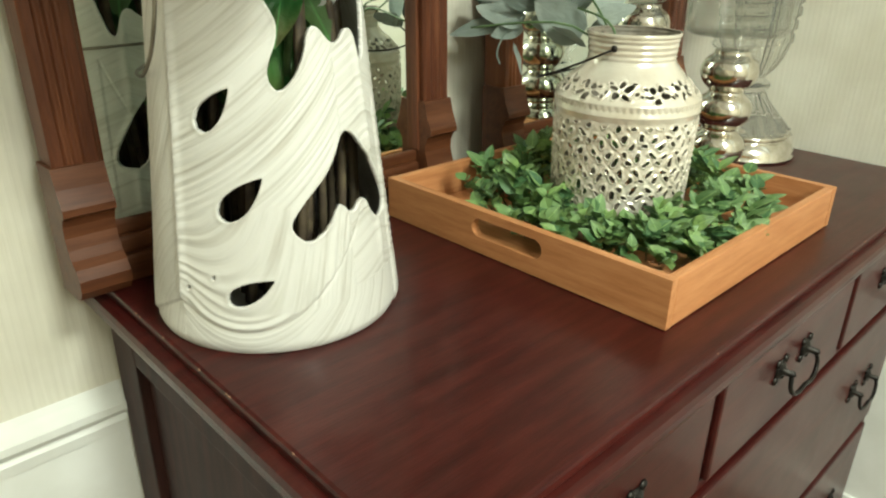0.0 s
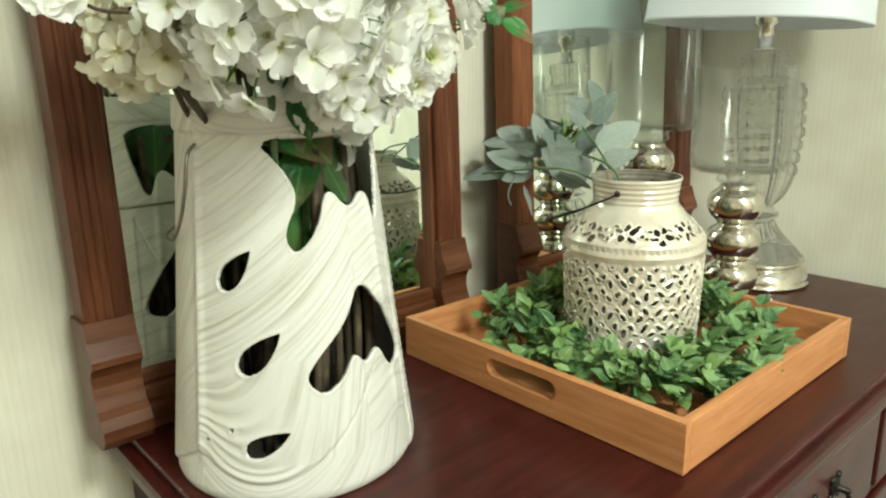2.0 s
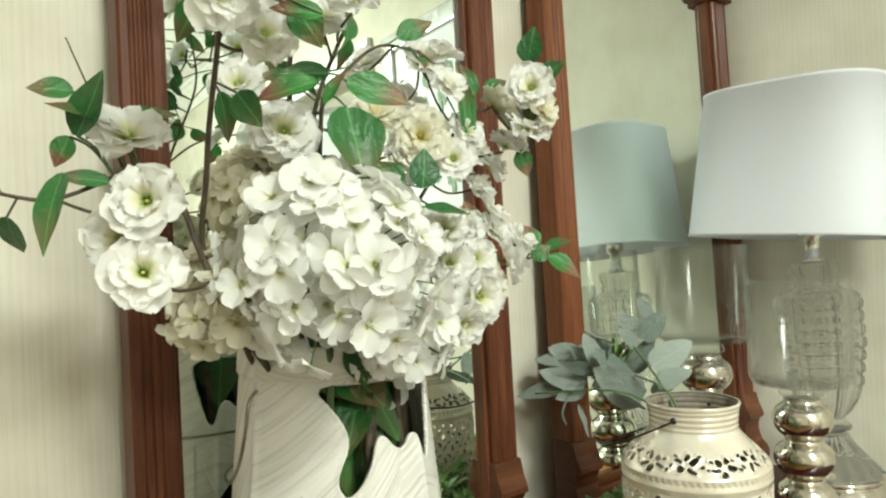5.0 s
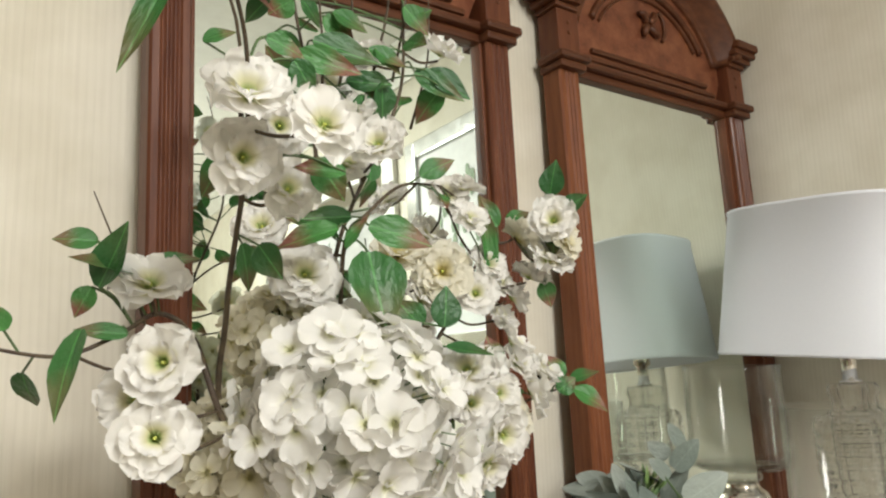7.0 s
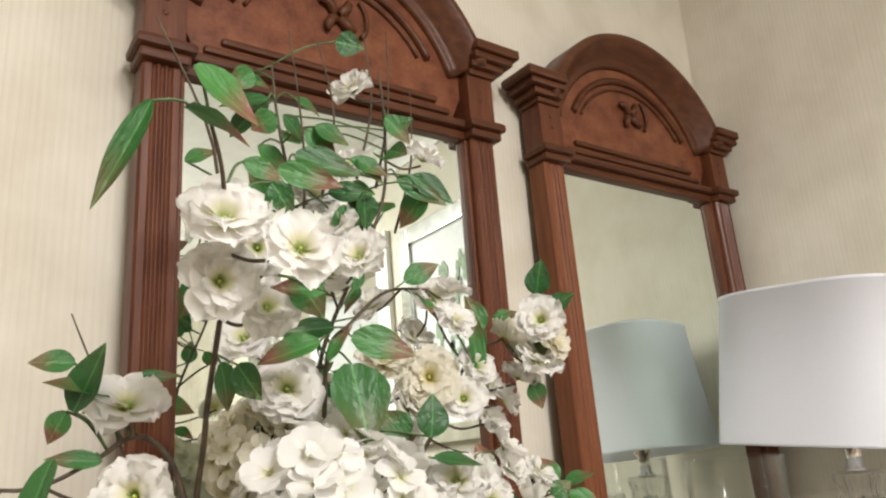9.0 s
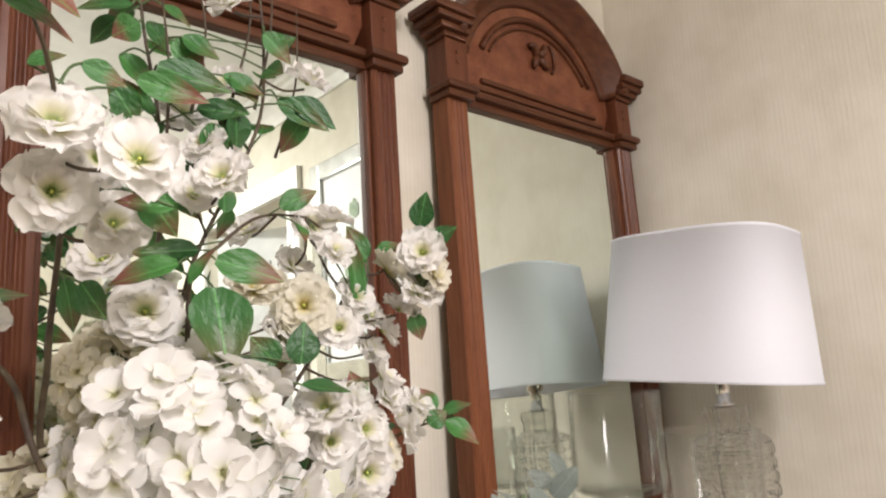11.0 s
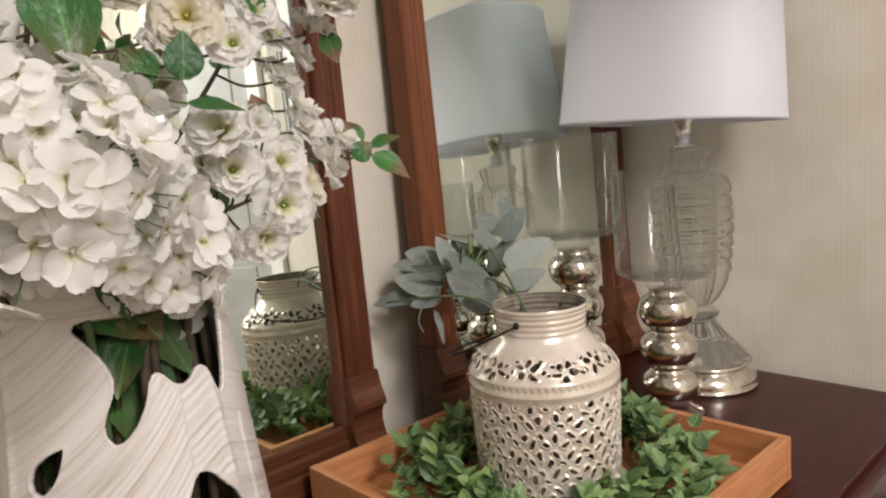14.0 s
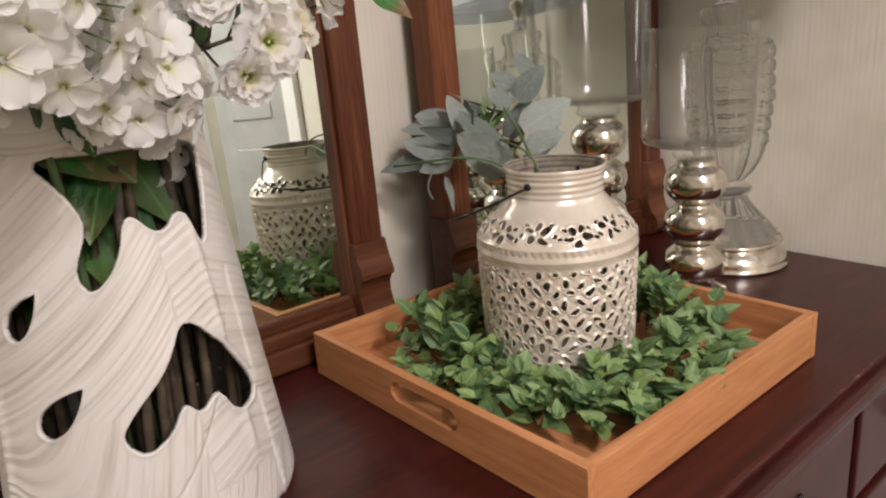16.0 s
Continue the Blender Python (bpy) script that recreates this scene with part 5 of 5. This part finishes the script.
for number, (stem, blossoms, leaves) in enumerate(BRANCHES):
    rng = random.Random(100 + number)
    branch = thing("blossom_branch", (VX + 0.01 * number - 0.03, VY, TOP + 0.012), "artificial branch with white double blossoms and green leaves in the vase", "flower branch", "silk branches in the vase")
    here = branch.matrix_world.translation
    root = Vector((0.02 * math.cos(number), 0.02 * math.sin(number), 0.0))
    line = [tuple(root), tuple(root * 1.2 + Vector((0.3 * (stem[0][0] - VX) * 0.5, 0.3 * (stem[0][1] - VY) * 0.5, 0.24)))] + [tuple(Vector(p) - here) for p in stem]
    path = smooth_profile(line, 6)
    thick = [0.0032 - 0.0021 * k / (len(path) - 1) for k in range(len(path))]
    part("stem", tube(path, thick, 7), TWIG, branch, "brown wire stem", True)
    ends = [Vector(p) for p in path]
    for x, y, z, r in blossoms:
        p = Vector((x, y, z)) - here
        start = min(ends[12:], key=lambda e: (e - p).length + 0.6 * max(0, e.z - p.z + 0.01))
        bend = (start + p) / 2 + Vector((rng.uniform(-0.01, 0.01), rng.uniform(-0.01, 0.01), -0.008))
        way = EYE_SIDE - Vector((x, y, z))
        out = Vector((x, y, z)) - VASE_AXIS - Vector((0, 0, 1.20))
        way = way.normalized() * 0.62 + out.normalized() * 0.65 + Vector((rng.uniform(-0.55, 0.55), rng.uniform(-0.45, 0.45), rng.uniform(-0.3, 0.5)))
        if (start - p).length > 0.012:
            part("twig", tube(smooth_profile([tuple(start), tuple(bend), tuple(p - way.normalized() * 0.2 * r)], 4), 0.0013, 6), TWIG, branch, "", True)
        flower = new("blossom", BLOSSOMS[rng.choice((0, 1, 1, 3, 4, 5, 2))])
        flower.parent = branch
        flower.matrix_basis = facing(p, way, r * (1.05 if r < 0.028 else 0.87), rng, None, 1.45)
        heart = new("flower_heart", HUB)
        heart.parent = flower
    for x0, y0, z0, x1, y1, z1, w in leaves:
        a, b = Vector((x0, y0, z0)) - here, Vector((x1, y1, z1)) - here
        start = min(ends[10:], key=lambda e: (e - a).length)
        away = Vector((rng.uniform(-0.3, 0.3), rng.uniform(-0.2, 0.2), 0.3 + rng.uniform(0, 0.3)))
        leaf_object(rng.choice(LEAVES), branch, a, b, w * 1.02, EYE_SIDE - here + away, rng)
        if (start - a).length > 0.006:
            part("leaf_stalk", tube(smooth_profile([tuple(start), tuple((start + a) / 2 + Vector((0, 0, 0.006))), tuple(a)], 3), 0.0010, 5), GREEN_STEM, branch, "", True)
    # Smaller leaves scattered along the upper stem.
    for k in range(EXTRA[number]):
        start = rng.choice(ends[len(ends) // 2 :])
        side = Vector((rng.uniform(-1, 1), rng.uniform(-1, 1), rng.uniform(-0.5, 0.8))).normalized()
        a = start + side * rng.uniform(0.008, 0.03)
        b = a + (side + Vector((rng.uniform(-0.5, 0.5), rng.uniform(-0.5, 0.5), rng.uniform(-0.6, 0.3)))).normalized() * rng.uniform(0.028, 0.045)
        leaf_object(rng.choice(LEAVES), branch, a, b, rng.uniform(0.009, 0.013), EYE_SIDE - here + Vector((rng.uniform(-0.4, 0.4), 0, 0.5)), rng)
        part("leaf_stalk", tube([tuple(start), tuple(a)], 0.0009, 5), GREEN_STEM, branch, "", True)

for number, (tone, centre, radius, count) in enumerate(HEADS):
    rng = random.Random(200 + number)
    label = "large white silk hydrangea head in the vase" if number == 0 else ("small drooping white silk hydrangea over the vase rim" if tone == "white" else "cream silk hydrangea head in the vase")
    head = thing("hydrangea", (VX - 0.02 + 0.01 * number, VY - 0.02, TOP + 0.012), label, "flower", "silk hydrangeas")
    here = head.matrix_world.translation
    mid = Vector(centre) - here
    path = smooth_profile([(0, 0, 0), (mid.x * 0.3, mid.y * 0.3, 0.22), (mid.x * 0.6, mid.y * 0.6, max(0.34, mid.z * 0.88)), tuple(mid)], 6)
    part("stem", tube(path, 0.0035, 7), GREEN_STEM, head, "green wire stem", True)
    sprays = bmesh.new()
    golden = math.pi * (3 - math.sqrt(5))
    count = int(count * 1.75)
    for k in range(count):
        up = 1 - 1.80 * (k + 0.5) / count
        a = golden * k
        flat = math.sqrt(max(0, 1 - up * up))
        n = Vector((flat * math.cos(a), flat * math.sin(a), up))
        n = (n + Vector((rng.uniform(-0.18, 0.18), rng.uniform(-0.18, 0.18), rng.uniform(-0.15, 0.15)))).normalized()
        p = mid + n * radius * (rng.uniform(0.84, 1.10) if k % 3 else rng.uniform(0.66, 0.80))
        size = rng.uniform(0.0195, 0.0250) * (0.85 if radius < 0.05 else 1.0)
        tilt = n + Vector((rng.uniform(-0.5, 0.5), rng.uniform(-0.5, 0.5), rng.uniform(-0.4, 0.4)))
        fl = new("floret", rng.choice(FLORETS if tone == "white" else FLORETS_CREAM))
        fl.parent = head
        fl.matrix_basis = facing(p, tilt, size, rng)
        tube([tuple(mid * 0.999 + n * radius * 0.1), tuple(p - n * 0.001)], 0.0008, 4, sprays)
    tagged(part("floret_stalk", sprays, GREEN_STEM, head), "", "", "", "stuff")

# Dark leaves inside the vase mouth and the one that hangs over its rim.
rng = random.Random(77)
inner = thing("leaf_spray", (VX, VY, TOP + 0.012), "dark green broad leaves filling the vase mouth", "leaves")
here = inner.matrix_world.translation
part("stem", tube([(0, 0, 0), (0.01, -0.01, 0.20), (-0.01, -0.02, 0.33)], 0.004, 7), GREEN_STEM, inner, "", True)
for k in range(26):
    a = radians(-170 + 15 * k)
    z = 0.315 - 0.05 * (k % 3)
    base = Vector((0.030 * math.cos(a), 0.020 * math.sin(a), z + 0.025))
    tip = Vector((0.080 * math.cos(a + 0.3), 0.080 * math.sin(a + 0.3), z - 0.050 + rng.uniform(-0.02, 0.02)))
    leaf_object(rng.choice(DARK_LEAVES), inner, base, tip, 0.034, Vector((0.5 * math.cos(a), 0.5 * math.sin(a), 0.5)), rng)
for a0, z0, a1, z1, w in ((-112, 0.335, -84, 0.292, 0.030), (-128, 0.345, -104, 0.300, 0.026), (-95, 0.305, -112, 0.252, 0.020), (-70, 0.345, -60, 0.300, 0.026)):
    a0, a1 = radians(a0), radians(a1)
    leaf_object(LEAVES[1], inner, Vector((0.058 * math.cos(a0), 0.058 * math.sin(a0), z0)), Vector((0.083 * math.cos(a1), 0.083 * math.sin(a1), z1)), w, Vector((0.5 * math.cos(a1), 0.5 * math.sin(a1), 0.75)), rng)
leaf_object(DARK_LEAVES[0], inner, Vector((-0.262, 0.225, 1.168)) - here, Vector((-0.252, 0.222, 1.126)) - here, 0.013, EYE_SIDE - here, rng)
leaf_object(LEAVES[0], inner, Vector((-0.262, 0.229, 1.185)) - here, Vector((-0.248, 0.217, 1.134)) - here, 0.016, EYE_SIDE - here, rng)

fallen = [v for v in bpy.data.objects if v.name == "hydrangea.001"][0]
for x, y, z in ((-0.184, 0.286, 1.116), (-0.192, 0.276, 1.106), (-0.176, 0.296, 1.104)):
    fl = new("floret", FLORETS[1])
    fl.parent = fallen
    fl.matrix_basis = facing(Vector((x, y, z)) - fallen.matrix_world.translation, EYE_SIDE - Vector((x, y, z)), 0.019, rng)

# Bare brown stalks that stand in the vase, and bare twig ends above the flowers.
bundle = thing("stalk_bundle", (VX, VY, TOP + 0.012), "bundle of dark brown bare stalks inside the vase", "stalks")
for k in range(40):
    a, r = 2.4 * k, 0.020 + 0.068 * ((k * 7) % 40) / 40
    p = [(r * math.cos(a), r * math.sin(a), 0.0), (r * 1.05 * math.cos(a + 0.15), r * 1.05 * math.sin(a + 0.15), 0.14), (r * 0.9 * math.cos(a + 0.3), r * 0.9 * math.sin(a + 0.3), 0.305)]
    part("stalk", tube(smooth_profile(p, 3), 0.0045, 6), TWIG, bundle, "", True)
for k, (x, y, z) in enumerate(((-0.47, 0.06, 1.55), (-0.30, 0.20, 1.66), (-0.24, 0.22, 1.70), (-0.16, 0.26, 1.67), (-0.20, 0.24, 1.72), (-0.34, 0.17, 1.64), (-0.478, 0.235, 1.405))):
    end = Vector((x, y, z)) - Vector((VX, VY, TOP + 0.012))
    low = Vector((end.x * 0.75, end.y * 0.75, end.z - 0.13 - 0.01 * k))
    path = smooth_profile([tuple(low), tuple((low + end) / 2 + Vector((0.012, 0.004 * k - 0.01, 0))), tuple(end)], 5)
    part("twig_end", tube(path, [0.0016 - 0.0011 * i / (len(path) - 1) for i in range(len(path))], 6), TWIG, bundle, "", True)

# Sage sprays standing in the milk can.
rng = random.Random(9)
sage = thing("sage_spray", (CX, CY, CZ + 0.006), "grey-green velvety sage leaves standing in the milk can", "leaves")
here = sage.matrix_world.translation
stalk = bmesh.new()
for end in ((0.135, 0.405, 1.040), (0.262, 0.350, 1.120), (0.205, 0.285, 1.070)):
    e = Vector(end) - here
    tube(smooth_profile([(0.0, 0.0, 0.0), (0.004, 0.015, 0.16), (e.x * 0.35, e.y * 0.35, 0.235), tuple(e)], 5), 0.0015, 7, stalk)
part("stem", stalk, GREEN_STEM, sage, "pale green stems", True)
for x0, y0, z0, x1, y1, z1, w in SAGE:
    a, b = Vector((x0, y0, z0)) - here, Vector((x1, y1, z1)) - here
    leaf_object(rng.choice(SAGE_LEAVES), sage, a, b, w * 1.28, EYE_SIDE - here + Vector((rng.uniform(-0.6, 0.6), 0, 0.7)), rng, 0.85)

# Narrow green sprigs among the sage leaves, and one tendril that droops.
knot = Vector((0.225, 0.355, 1.062)) - here
for k in range(9):
    way = Vector((rng.uniform(-0.7, 0.8), rng.uniform(-0.5, 0.6), rng.uniform(0.1, 0.9))).normalized()
    base = knot + way * 0.012
    tip = base + way * rng.uniform(0.040, 0.058)
    leaf_object(rng.choice(SAGE_LEAVES), sage, base, tip, rng.uniform(0.0095, 0.014), EYE_SIDE - here + Vector((rng.uniform(-0.8, 0.8), 0, 0.5)), rng, 0.9)
for k in range(16):
    way = Vector((rng.uniform(-0.4, 0.9), rng.uniform(-0.5, 0.4), rng.uniform(0.3, 1.0))).normalized()
    base = knot + way * rng.uniform(0.0, 0.030) + Vector((0.012, -0.012, 0.004))
    leaf_object(rng.choice(GREEN_LEAVES), sage, base, base + way * rng.uniform(0.022, 0.034), 0.0028, EYE_SIDE - here, rng, 0.9)
curl = [tuple(Vector(p) - here) for p in ((0.205, 0.375, 1.052), (0.190, 0.392, 1.030), (0.183, 0.400, 1.005), (0.188, 0.398, 0.988))]
part("tendril", tube(smooth_profile(curl, 5), 0.0013, 6), SAGE_LEAF, sage, "thin drooping grey tendril", True)

# Greenery heaped round the can in the tray: the outer leaves singly, the rest as one mass.
rng = random.Random(21)
ring_green = thing("greenery_ring", (0.205, 0.195, TOP + 0.0105), "ring of artificial small-leaved greenery heaped in the tray", "greenery")
sprigs = bmesh.new()
spots = []
for k in range(180):
    a = rng.uniform(0, 2 * math.pi)
    r = 0.100 + 0.062 * rng.random() ** 0.8
    square = min(1.12, 1 / max(abs(math.cos(a)), abs(math.sin(a))))
    r *= 0.96 + 0.5 * (square - 1)
    foot = Vector((r * math.cos(a), r * math.sin(a), rng.uniform(0.003, 0.020)))
    lean = 0.3 + 2.2 * (r - 0.09) / 0.10
    way = Vector((math.cos(a) * lean * 0.5 + rng.uniform(-0.5, 0.5), math.sin(a) * lean * 0.5 + rng.uniform(-0.5, 0.5), 1.0)).normalized()
    tall = rng.uniform(0.044, 0.076) * (1.1 - 0.45 * max(0, (r - 0.12) / 0.07))
    tall *= 0.66 if math.cos(a - radians(-125)) > 0.2 else 0.90
    top = foot + way * tall
    top.x, top.y = max(-0.196, min(0.205, top.x)), max(-0.200, min(0.192, top.y))
    tube([tuple(foot), tuple((foot + top) / 2 + Vector((0, 0, 0.004))), tuple(top)], 0.0008, 4, sprigs)
    for j in range(5):
        t = 0.28 + 0.18 * j
        q = foot.lerp(top, t)
        for s in (0, 1):
            b = rng.uniform(0, 6.28)
            spread = Vector((math.cos(b), math.sin(b), rng.uniform(-0.1, 0.8)))
            spots.append((q, q + (spread.normalized() * 0.75 + way * 0.35) * rng.uniform(0.017, 0.031), rng.uniform(0.0055, 0.0100)))
tagged(part("sprig", sprigs, GREEN_STEM, ring_green), "", "", "", "stuff")
spots.sort(key=lambda s: -(s[1].z + 0.25 * (s[1].x ** 2 + s[1].y ** 2) ** 0.5 - 0.12 * s[1].y))
for a, b, w in spots[:300]:
    leaf_object(rng.choice(GREEN_LEAVES), ring_green, a, b, w, a * 1.5 + Vector((-0.2, -0.2, 0.6)), rng)
mass = bmesh.new()
for a, b, w in spots[300:]:
    y = (b - a)
    size = y.length
    y = y.normalized()
    z = Vector((a.x + rng.uniform(-0.1, 0.1), a.y + rng.uniform(-0.1, 0.1), 0.25))
    z = (z - y * z.dot(y)).normalized()
    x = y.cross(z)
    rows = []
    for t, k in ((0.0, 0.1), (0.3, 0.95), (0.65, 0.8), (1.0, 0.06)):
        rows.append([mass.verts.new(a + y * (size * t) + x * (s * w * k) + z * (abs(s) * 0.3 * w * k - 0.2 * size * t * t)) for s in (-1, 0, 1)])
    for p, q in zip(rows, rows[1:]):
        for k in range(2):
            mass.faces.new((p[k], p[k + 1], q[k + 1], q[k]))
MASS_GREEN = leaf_material("boxwood_green_mass", (0.045, 0.115, 0.042), (0.25, 0.37, 0.115), (0.045, 0.105, 0.05), 0.55, 2.0)
tagged(part("foliage", mass, MASS_GREEN, ring_green), "", "", "", "stuff")
